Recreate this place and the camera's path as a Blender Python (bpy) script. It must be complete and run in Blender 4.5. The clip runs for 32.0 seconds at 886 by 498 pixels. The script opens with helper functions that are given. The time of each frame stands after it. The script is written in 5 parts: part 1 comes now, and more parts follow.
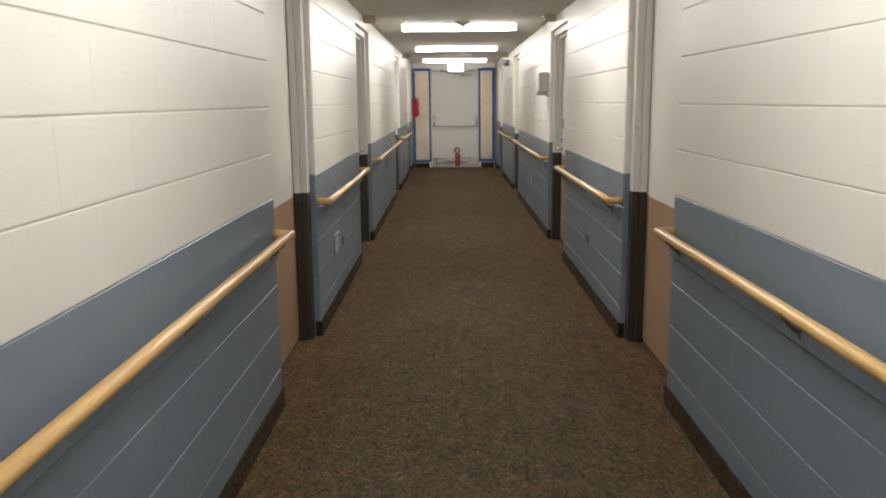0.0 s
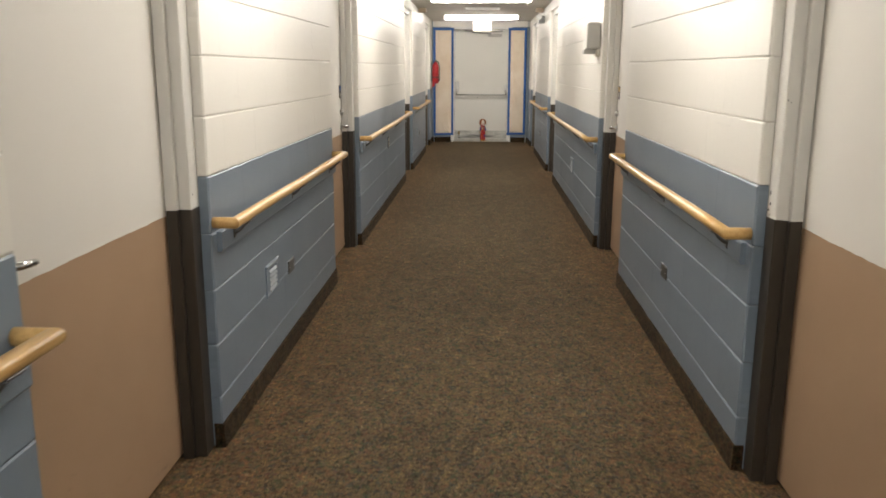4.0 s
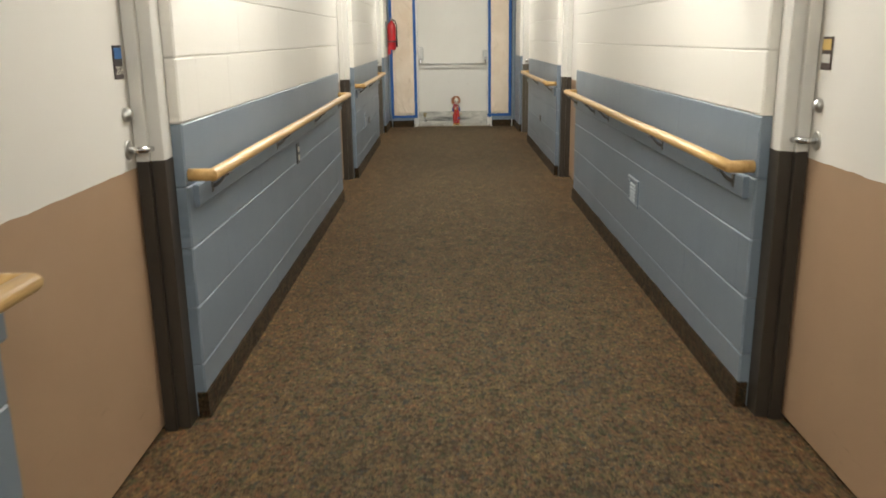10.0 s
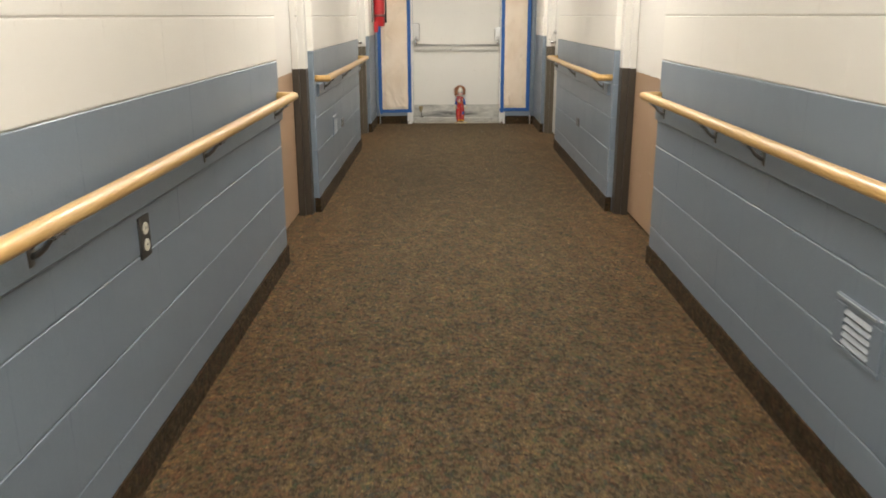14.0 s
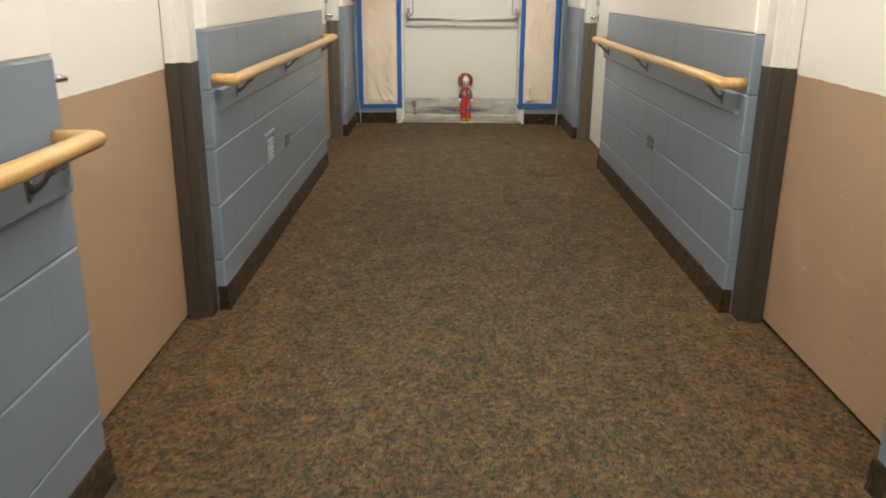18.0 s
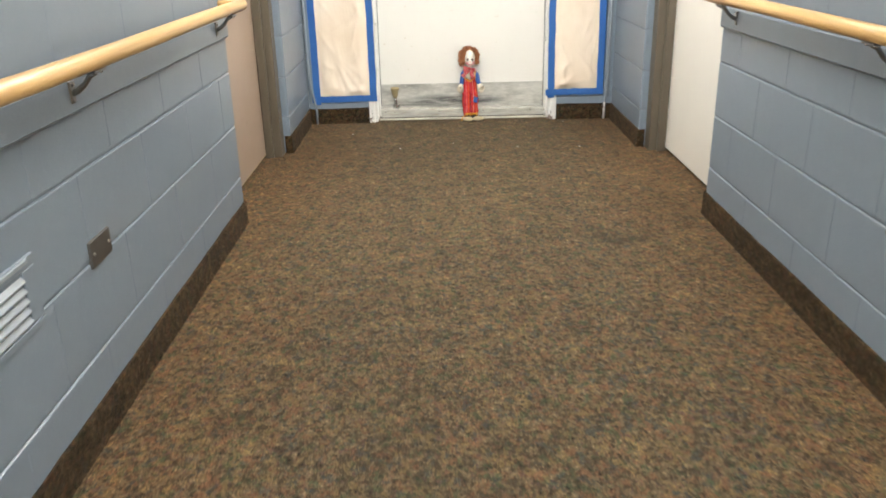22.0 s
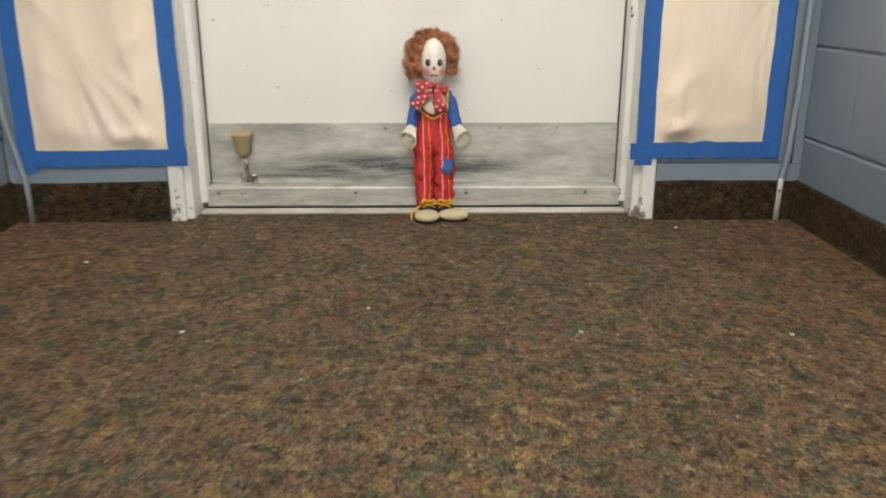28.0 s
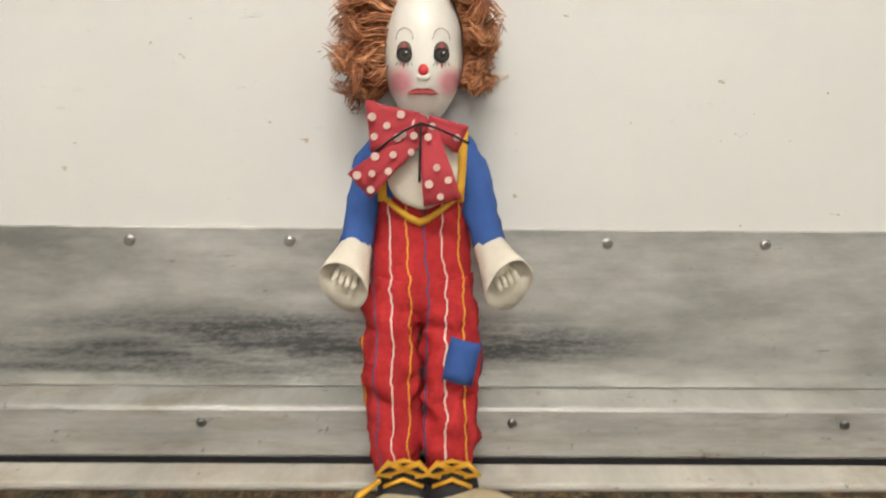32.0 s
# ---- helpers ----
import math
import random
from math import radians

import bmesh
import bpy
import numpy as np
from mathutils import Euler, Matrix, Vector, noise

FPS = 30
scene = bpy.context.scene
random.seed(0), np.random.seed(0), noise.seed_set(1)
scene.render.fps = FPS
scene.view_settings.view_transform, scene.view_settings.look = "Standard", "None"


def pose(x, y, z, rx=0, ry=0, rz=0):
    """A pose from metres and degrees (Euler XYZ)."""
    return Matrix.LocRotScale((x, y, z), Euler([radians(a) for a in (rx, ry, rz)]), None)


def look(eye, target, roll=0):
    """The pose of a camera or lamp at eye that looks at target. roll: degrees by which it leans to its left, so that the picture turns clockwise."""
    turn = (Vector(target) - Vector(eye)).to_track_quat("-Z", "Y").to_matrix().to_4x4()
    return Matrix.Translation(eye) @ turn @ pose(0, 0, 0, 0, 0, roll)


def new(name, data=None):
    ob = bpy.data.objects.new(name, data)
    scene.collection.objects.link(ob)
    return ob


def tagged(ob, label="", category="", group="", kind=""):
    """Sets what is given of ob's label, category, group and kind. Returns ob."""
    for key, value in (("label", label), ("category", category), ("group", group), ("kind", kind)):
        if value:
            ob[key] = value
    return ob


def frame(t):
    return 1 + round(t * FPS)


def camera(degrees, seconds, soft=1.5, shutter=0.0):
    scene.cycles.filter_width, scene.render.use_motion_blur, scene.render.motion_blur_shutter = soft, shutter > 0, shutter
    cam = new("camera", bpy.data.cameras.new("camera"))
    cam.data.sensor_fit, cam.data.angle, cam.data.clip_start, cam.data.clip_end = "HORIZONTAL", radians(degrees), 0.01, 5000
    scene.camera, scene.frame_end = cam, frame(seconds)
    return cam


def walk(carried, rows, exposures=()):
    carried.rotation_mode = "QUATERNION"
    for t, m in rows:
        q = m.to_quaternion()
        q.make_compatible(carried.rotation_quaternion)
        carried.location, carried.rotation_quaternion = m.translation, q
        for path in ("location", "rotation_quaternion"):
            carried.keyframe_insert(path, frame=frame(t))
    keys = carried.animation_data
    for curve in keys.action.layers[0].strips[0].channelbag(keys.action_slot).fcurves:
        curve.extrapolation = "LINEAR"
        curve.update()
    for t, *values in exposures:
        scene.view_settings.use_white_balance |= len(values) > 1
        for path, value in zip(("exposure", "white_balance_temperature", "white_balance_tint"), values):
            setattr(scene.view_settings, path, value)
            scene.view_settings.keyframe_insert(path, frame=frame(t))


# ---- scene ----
cam = camera(57.5, 32.0, 1.7, 0.5)
EXPOSURES = [(0, -0.05, 6300, 11), (1, 0.33, 6300, 11), (2, 0.3, 6600, 12), (4.5, 0.4, 6400, 12), (6, 0.4, 6350, 11), (7, 0.45, 6350, 11), (8, 0.5, 6350, 10), (9, 0.4, 6400, 9), (10, 0.6, 6350, 8), (11, 0.6, 6350, 9),
             (12, 0.6, 6300, 9), (13, 0.45, 6400, 11), (14, 0.8, 6450, 11), (17, 0.75, 6550, 10), (18, 0.78, 6550, 10), (19, 1.45, 6050, 10), (20, 1.55, 6100, 10), (21, 1.65, 6150, 10), (22, 1.7, 6100, 10),
             (23, 1.5, 6150, 10), (24, 1.6, 6150, 10), (25, 1.6, 6150, 10), (28, 1.33, 6150, 10), (29, 1.42, 6200, 11), (30, 1.39, 6200, 12), (31, 1.36, 6200, 11), (32, 1.40, 6150, 12)]
PATH = [
    (0, (0.108, 1.199, 1.437), (0.089, 3.166, 1.076), -0.5),
    (0.5, (0.161, 1.505, 1.444), (0.097, 3.468, 1.065), 0.6),
    (1, (0.144, 1.853, 1.417), (0.099, 3.815, 1.032), 0.4),
    (1.5, (0.134, 2.086, 1.42), (0.105, 4.043, 1.008), -0.4),
    (2, (0.168, 2.36, 1.402), (0.1, 4.317, 0.995), -0.8),
    (2.5, (0.193, 2.58, 1.404), (0.106, 4.534, 0.984), -0.1),
    (4.5, (0.237, 3.663, 1.366), (0.151, 5.609, 0.914), 0.3),
    (5, (0.221, 4.012, 1.364), (0.187, 5.950, 0.873), -0.6),
    (5.5, (0.235, 4.286, 1.335), (0.176, 6.214, 0.81), -0.8),
    (6, (0.242, 4.605, 1.332), (0.157, 6.528, 0.787), -0.6),
    (6.5, (0.216, 4.887, 1.339), (0.216, 6.824, 0.841), -0.6),
    (7, (0.218, 5.184, 1.307), (0.229, 7.124, 0.821), -0.8),
    (7.5, (0.25, 5.474, 1.312), (0.228, 7.407, 0.799), 0.7),
    (8, (0.215, 5.824, 1.298), (0.185, 7.751, 0.765), 0.6),
    (8.5, (0.191, 6.1, 1.293), (0.205, 8.029, 0.763), -0.5),
    (9, (0.196, 6.448, 1.282), (0.148, 8.374, 0.747), -0.0),
    (9.5, (0.172, 6.713, 1.262), (0.117, 8.632, 0.7), 0.1),
    (10, (0.132, 7.021, 1.261), (0.119, 8.956, 0.754), -0.7),
    (10.5, (0.142, 7.315, 1.24), (0.087, 9.252, 0.746), -0.8),
    (11, (0.155, 7.601, 1.226), (0.046, 9.527, 0.697), -0.2),
    (11.5, (0.117, 7.889, 1.222), (0.06, 9.815, 0.688), -0.6),
    (12, (0.113, 8.193, 1.219), (0.073, 10.114, 0.662), -0.9),
    (12.5, (0.128, 8.481, 1.223), (0.051, 10.403, 0.676), -0.3),
    (13, (0.106, 8.81, 1.215), (0.065, 10.729, 0.654), 0.7),
    (13.5, (0.088, 9.083, 1.213), (0.096, 10.998, 0.636), -0.4),
    (14, (0.106, 9.432, 1.211), (0.098, 11.354, 0.656), -0.1),
    (14.5, (0.104, 9.696, 1.214), (0.073, 11.614, 0.648), 0.1),
    (16.5, (0.084, 10.844, 1.17), (0.076, 12.763, 0.606), 0.2),
    (17, (0.086, 11.14, 1.149), (0.121, 13.051, 0.561), -0.3),
    (17.5, (0.105, 11.408, 1.156), (0.081, 13.319, 0.564), 0.2),
    (18, (0.103, 11.7, 1.144), (0.097, 13.604, 0.53), 0.5),
    (18.5, (0.088, 11.949, 1.145), (0.156, 13.846, 0.513), -0.2),
    (19, (0.117, 12.268, 1.127), (0.15, 14.15, 0.45), 0.2),
    (19.5, (0.113, 12.537, 1.107), (0.088, 14.406, 0.396), 0.0),
    (20, (0.093, 12.863, 1.109), (0.102, 14.733, 0.398), -0.9),
    (20.5, (0.103, 13.144, 1.095), (0.103, 15.014, 0.384), -0.7),
    (21, (0.103, 13.453, 1.091), (0.069, 15.317, 0.369), 0.3),
    (21.5, (0.078, 13.73, 1.089), (0.095, 15.591, 0.356), -0.3),
    (22, (0.08, 14.028, 1.067), (0.082, 15.891, 0.339), -1.2),
    (22.5, (0.088, 14.284, 1.058), (0.021, 16.145, 0.329), -0.5),
    (23, (0.107, 14.568, 1.035), (0.069, 16.436, 0.322), 0.8),
    (23.5, (0.122, 14.842, 1.018), (0.143, 16.71, 0.305), 1.0),
    (24, (0.138, 15.125, 0.988), (0.163, 16.983, 0.249), 1.1),
    (24.5, (0.155, 15.391, 0.946), (0.147, 17.238, 0.179), 0.4),
    (25, (0.133, 15.66, 0.908), (0.138, 17.522, 0.177), 0.1),
    (25.5, (0.179, 15.929, 0.842), (0.203, 17.797, 0.128), 0.2),
    (27.5, (0.254, 16.881, 0.541), (0.24, 18.804, -0.008), -0.5),
    (28, (0.249, 17.063, 0.506), (0.293, 18.97, -0.095), 0.1),
    (28.5, (0.218, 17.224, 0.465), (0.348, 19.157, -0.031), 0.4),
    (29, (0.249, 17.405, 0.451), (0.386, 19.349, 0.001), 0.5),
    (29.5, (0.278, 17.594, 0.448), (0.309, 19.525, -0.073), 0.7),
    (30, (0.263, 17.806, 0.437), (0.38, 19.719, -0.132), 1.6),
    (30.5, (0.27, 17.979, 0.407), (0.474, 19.912, -0.066), 1.4),
    (31, (0.293, 18.153, 0.361), (0.358, 20.088, -0.143), 0.1),
    (31.5, (0.275, 18.263, 0.332), (0.262, 20.209, -0.131), 0.7),
    (32, (0.279, 18.337, 0.349), (0.306, 20.286, -0.098), 0.6),
]
walk(cam, [(t, look(eye, target, roll)) for t, eye, target, roll in PATH], EXPOSURES)

# == body ==
# ---- world and exposure ----
world = bpy.data.worlds.new("world")
scene.world = world
world.use_nodes = True
world.node_tree.nodes["Background"].inputs[0].default_value = (0.02, 0.02, 0.022, 1)
world.node_tree.nodes["Background"].inputs[1].default_value = 0.2

# ---- plan, in metres ----
XL, XR = -0.704, 1.134            # faces of the corridor walls
YB, YE = -1.2, 18.90              # added back wall and end wall
OPEN = {"left": [(4.885, 6.060), (8.430, 9.578), (13.392, 14.492), (17.095, 18.205)],      # door recesses
        "right": [(4.885, 5.982), (8.455, 9.622), (13.385, 14.508), (17.095, 18.185)]}
H = 2.235                         # ceiling
COURSE, BLOCK, Z0 = 0.2032, 0.4064, 0.1940   # block course, block length, first bed joint
BLUE = Z0 + 4 * COURSE            # top of the blue paint
LAMP_Y = (-0.67, 2.93, 6.53, 10.13, 13.73, 17.33)
DOOR_H = 2.06


# ---- materials ----
def principled(name, color, rough=0.6, metal=0.0, spec=0.5):
    m = bpy.data.materials.new(name)
    m.use_nodes = True
    b = m.node_tree.nodes["Principled BSDF"]
    b.inputs["Base Color"].default_value = (*color, 1)
    b.inputs["Roughness"].default_value = rough
    b.inputs["Metallic"].default_value = metal
    b.inputs["Specular IOR Level"].default_value = spec
    return m


class Nodes:
    """Shortcuts for wiring a node material."""

    def __init__(self, m):
        self.t = m.node_tree
        self.b = self.t.nodes["Principled BSDF"]

    def add(self, kind, **values):
        n = self.t.nodes.new(kind)
        for k, v in values.items():
            n.inputs[k].default_value = v
        return n

    def link(self, a, b):
        self.t.links.new(a, b)

    def pos(self, scale=(1, 1, 1)):
        g = self.t.nodes.new("ShaderNodeNewGeometry")
        mp = self.add("ShaderNodeMapping", Scale=scale)
        self.link(g.outputs["Position"], mp.inputs["Vector"])
        return mp.outputs["Vector"]

    def noise(self, vec, scale, detail=3.0, rough=0.55):
        n = self.add("ShaderNodeTexNoise", Scale=scale, Detail=detail, Roughness=rough)
        self.link(vec, n.inputs["Vector"])
        return n.outputs["Fac"]

    def ramp(self, fac, stops, constant=False):
        r = self.t.nodes.new("ShaderNodeValToRGB")
        e = r.color_ramp.elements
        while len(e) < len(stops):
            e.new(0.5)
        for el, (p, c) in zip(e, stops):
            el.position = p
            el.color = (*c, 1) if len(c) == 3 else c
        if constant:
            r.color_ramp.interpolation = "CONSTANT"
        self.link(fac, r.inputs["Fac"])
        return r.outputs["Color"]

    def mix(self, fac, a, b, kind="MIX"):
        n = self.t.nodes.new("ShaderNodeMix")
        n.data_type, n.blend_type = "RGBA", kind
        for socket, v in ((n.inputs["Factor"], fac), (n.inputs["A"], a), (n.inputs["B"], b)):
            if isinstance(v, (int, float)):
                socket.default_value = v
            elif isinstance(v, tuple):
                socket.default_value = (*v, 1)
            else:
                self.link(v, socket)
        return n.outputs["Result"]

    def math(self, op, a, b=0.0):
        n = self.t.nodes.new("ShaderNodeMath")
        n.operation = op
        for i, v in enumerate((a, b)):
            if isinstance(v, (int, float)):
                n.inputs[i].default_value = v
            else:
                self.link(v, n.inputs[i])
        return n.outputs[0]

    def bump(self, height, strength, distance):
        n = self.add("ShaderNodeBump", Strength=strength, Distance=distance)
        self.link(height, n.inputs["Height"])
        self.link(n.outputs["Normal"], self.b.inputs["Normal"])

    def color(self, c):
        self.link(c, self.b.inputs["Base Color"])

    def rough(self, fac, lo, hi):
        n = self.add("ShaderNodeMapRange", **{"To Min": lo, "To Max": hi})
        self.link(fac, n.inputs["Value"])
        self.link(n.outputs[0], self.b.inputs["Roughness"])


def block_paint(name, color, rough):
    """Thick wall paint over rough concrete block: pits, roller stipple, faint scuffs."""
    m = principled(name, color, rough)
    n = Nodes(m)
    p = n.pos()
    big = n.noise(p, 2.2, 4)
    fine = n.noise(p, 160, 3, 0.7)
    mid = n.noise(p, 20, 5, 0.62)
    info = n.t.nodes.new("ShaderNodeObjectInfo")
    tone = n.math("ADD", n.math("MULTIPLY", info.outputs["Random"], 0.05), n.math("MULTIPLY", big, 0.12))
    dark = tuple(c * 0.86 for c in color)
    c1 = n.mix(n.math("SUBTRACT", tone, 0.03), color, dark)
    scuff = n.ramp(n.noise(n.pos((1, 0.35, 3.0)), 6.5, 6, 0.7), [(0.66, (0, 0, 0)), (0.8, (1, 1, 1))])
    c2 = n.mix(n.math("MULTIPLY", scuff, 0.24), c1, tuple(c * 0.62 for c in color))
    n.color(c2)
    n.rough(big, rough - 0.07, rough + 0.1)
    h = n.math("ADD", n.math("MULTIPLY", fine, 0.30), n.math("MULTIPLY", mid, 0.6))
    n.bump(h, 0.42, 0.0036)
    return m


def two_tone(name, upper, lower, split, rough=0.38, chips=0.0, scratched=False, scuffs=0.42):
    """Painted steel or wood, one colour over another with a hand-cut line between."""
    m = principled(name, upper, rough)
    n = Nodes(m)
    p = n.pos()
    sep = n.t.nodes.new("ShaderNodeSeparateXYZ")
    g = n.t.nodes.new("ShaderNodeNewGeometry")
    n.link(g.outputs["Position"], sep.inputs[0])
    wob = n.math("MULTIPLY", n.math("SUBTRACT", n.noise(p, 14, 2), 0.5), 0.010)
    above = n.math("GREATER_THAN", n.math("ADD", sep.outputs["Z"], wob), split)
    big = n.noise(p, 2.5, 4)
    scr = n.ramp(n.noise(n.pos((2, 2, 0.6)), 9, 7, 0.75), [(0.67, (0, 0, 0)), (0.74, (1, 1, 1))])
    up = n.mix(n.math("MULTIPLY", big, 0.14), upper, tuple(c * 0.72 for c in upper))
    lo = n.mix(n.math("MULTIPLY", big, 0.3), lower, tuple(c * 0.72 for c in lower))
    c = n.mix(above, lo, up)
    c = n.mix(n.math("MULTIPLY", scr, 0.10), c, (0.5, 0.44, 0.38))
    scuff = n.ramp(n.noise(n.pos((2.5, 2.0, 11)), 3.0, 7, 0.8), [(0.625, (0, 0, 0)), (0.68, (1, 1, 1))])
    near_floor = n.math("LESS_THAN", n.math("ADD", sep.outputs["Z"], n.math("MULTIPLY", wob, 12.0)), 0.33)
    c = n.mix(n.math("MULTIPLY", n.math("MULTIPLY", scuff, near_floor), scuffs), c, (0.075, 0.060, 0.050))
    if scratched:
        line = n.ramp(n.noise(n.pos((5, 3, 16)), 2.6, 7, 0.8), [(0.60, (0, 0, 0)), (0.66, (1, 1, 1)), (0.70, (0, 0, 0))])
        low = n.math("LESS_THAN", sep.outputs["Z"], 0.62)
        c = n.mix(n.math("MULTIPLY", n.math("MULTIPLY", line, low), 0.55), c, (0.62, 0.52, 0.42))
    if chips:
        chip = n.ramp(n.noise(n.pos((1, 1, 0.7)), 34, 3, 0.6), [(chips, (0, 0, 0)), (chips + 0.02, (1, 1, 1))])
        c = n.mix(chip, c, (0.022, 0.020, 0.018))
    n.color(c)
    n.rough(big, rough - 0.08, rough + 0.12)
    n.bump(n.noise(p, 70, 3), 0.10, 0.002)
    return m


def exit_paint(name, color):
    """Old white gloss on steel: faint grey smudges, tan flecks where it has flaked, a few scratches."""
    m = principled(name, color, 0.42)
    n = Nodes(m)
    p = n.pos()
    smudge = n.noise(n.pos((2.0, 1, 1.2)), 2.6, 5, 0.65)
    c = n.mix(n.math("MULTIPLY", smudge, 0.22), color, (0.60, 0.585, 0.53))
    scuff = n.ramp(n.noise(n.pos((3, 1, 14)), 4.0, 6, 0.75), [(0.655, (0, 0, 0)), (0.72, (1, 1, 1))])
    c = n.mix(n.math("MULTIPLY", scuff, 0.35), c, (0.40, 0.38, 0.34))
    fleck = n.ramp(n.noise(n.pos((1, 1, 1.4)), 42, 4, 0.65), [(0.69, (0, 0, 0)), (0.715, (1, 1, 1))])
    c = n.mix(n.math("MULTIPLY", fleck, 0.8), c, (0.42, 0.33, 0.19))
    n.color(c)
    n.rough(smudge, 0.34, 0.52)
    n.bump(n.noise(p, 70, 3), 0.08, 0.002)
    return m


SPILLS = ((0.745, 16.84, 0.17, 0.085), (0.640, 16.93, 0.09, 0.055))


def carpet_material(name, dark=1.0):
    """Low cut pile, heathered brown with rust, ochre, slate and green yarns."""
    m = principled(name, (0.09, 0.065, 0.045), 0.95, spec=0.1)
    n = Nodes(m)
    d = dark

    def c3(r, g, b):
        return (r * d, g * d, b * d)

    def at(dx, dy, sx=1.0, sy=0.75):
        g = n.t.nodes.new("ShaderNodeNewGeometry")
        mp = n.add("ShaderNodeMapping", Scale=(sx, sy, 1.0), Location=(dx, dy, 0.37 * dx))
        n.link(g.outputs["Position"], mp.inputs["Vector"])
        return mp.outputs["Vector"]

    fibre = n.noise(at(3.1, 1.7), 240, 4, 0.8)
    tuft = n.noise(at(0.0, 0.0, 1.0, 0.8), 58, 5, 0.75)
    c = n.ramp(tuft, [(0.32, c3(0.030, 0.024, 0.016)), (0.44, c3(0.095, 0.068, 0.040)), (0.54, c3(0.170, 0.126, 0.074)), (0.68, c3(0.350, 0.268, 0.165))])
    for dx, dy, scale, lo, hi, amount, col in (
            (7.3, 2.2, 34, 0.51, 0.59, 0.74, c3(0.222, 0.110, 0.060)),
            (1.9, 9.4, 36, 0.54, 0.62, 0.66, c3(0.054, 0.078, 0.084)),
            (5.5, 5.1, 42, 0.53, 0.61, 0.75, c3(0.265, 0.190, 0.082)),
            (9.7, 3.8, 38, 0.54, 0.62, 0.70, c3(0.070, 0.100, 0.052)),
            (6.1, 0.7, 46, 0.57, 0.64, 0.60, c3(0.150, 0.082, 0.080)),
            (4.2, 8.8, 56, 0.54, 0.63, 0.72, c3(0.020, 0.017, 0.014))):
        spot = n.ramp(n.noise(at(dx, dy), scale, 5, 0.72), [(lo, (0, 0, 0)), (hi, (1, 1, 1))])
        c = n.mix(n.math("MULTIPLY", spot, amount), c, col)
    c = n.mix(1.0, c, n.ramp(fibre, [(0.30, (0.34, 0.34, 0.34)), (0.50, (0.95, 0.95, 0.95)), (0.72, (2.25, 2.15, 2.0))]), "MULTIPLY")
    patchy = n.noise(at(2.4, 6.6), 15, 5, 0.65)
    c = n.mix(1.0, c, n.ramp(patchy, [(0.32, (0.72, 0.72, 0.74)), (0.68, (1.28, 1.26, 1.20))]), "MULTIPLY")
    wear = n.noise(at(0.4, 0.2, 0.9, 0.5), 1.7, 5, 0.6)
    stain = n.ramp(wear, [(0.52, (0, 0, 0)), (0.70, (1, 1, 1))])
    c = n.mix(n.math("MULTIPLY", stain, 0.28), c, c3(0.050, 0.039, 0.028))
    # greyer where people walk, redder pile left along the walls
    g = n.t.nodes.new("ShaderNodeNewGeometry")
    sep = n.t.nodes.new("ShaderNodeSeparateXYZ")
    n.link(g.outputs["Position"], sep.inputs[0])
    off = n.math("ABSOLUTE", n.math("SUBTRACT", sep.outputs["X"], 0.215))
    rim = n.ramp(n.math("ADD", off, n.math("MULTIPLY", n.math("SUBTRACT", wear, 0.5), 0.5)), [(0.45, (0.985, 1.0, 1.01)), (0.92, (1.13, 0.99, 0.86))])
    c = n.mix(1.0, c, rim, "MULTIPLY")
    # two old spills
    for cx, cy, rx, ry in SPILLS:
        a = n.math("DIVIDE", n.math("SUBTRACT", sep.outputs["X"], cx), rx)
        b = n.math("DIVIDE", n.math("SUBTRACT", sep.outputs["Y"], cy), ry)
        r = n.math("ADD", n.math("SQRT", n.math("ADD", n.math("MULTIPLY", a, a), n.math("MULTIPLY", b, b))), n.math("MULTIPLY", n.math("SUBTRACT", patchy, 0.5), 1.6))
        spill = n.ramp(r, [(0.45, (1, 1, 1)), (1.0, (0, 0, 0))])
        c = n.mix(n.math("MULTIPLY", spill, 0.42), c, c3(0.040, 0.034, 0.027))
    n.color(c)
    n.bump(n.math("ADD", n.math("MULTIPLY", tuft, 0.8), fibre), 0.55, 0.005)
    n.b.inputs["Sheen Weight"].default_value = 0.05
    n.b.inputs["Sheen Roughness"].default_value = 0.5
    n.b.inputs["Sheen Tint"].default_value = (0.75, 0.62, 0.46, 1)
    return m


def wood_material(name):
    m = principled(name, (0.56, 0.33, 0.12), 0.3)
    n = Nodes(m)
    p = n.pos((22, 0.9, 22))
    g = n.noise(p, 3.2, 6, 0.62)
    blot = n.noise(n.pos((3, 0.5, 3)), 2.0, 3)
    c = n.ramp(g, [(0.3, (0.52, 0.300, 0.096)), (0.5, (0.65, 0.405, 0.148)), (0.72, (0.74, 0.500, 0.215))])
    c = n.mix(n.math("MULTIPLY", blot, 0.35), c, (0.54, 0.32, 0.11))
    n.color(c)
    n.b.inputs["Coat Weight"].default_value = 0.18
    n.b.inputs["Coat Roughness"].default_value = 0.26
    n.rough(g, 0.24, 0.42)
    n.bump(g, 0.08, 0.001)
    return m


def metal_material(name, color, rough, streak=(1, 1, 1)):
    m = principled(name, color, rough, 1.0)
    n = Nodes(m)
    g = n.noise(n.pos(streak), 7, 6, 0.7)
    n.color(n.mix(n.math("MULTIPLY", g, 0.5), color, tuple(c * 0.6 for c in color)))
    n.rough(g, rough - 0.1, rough + 0.15)
    return m


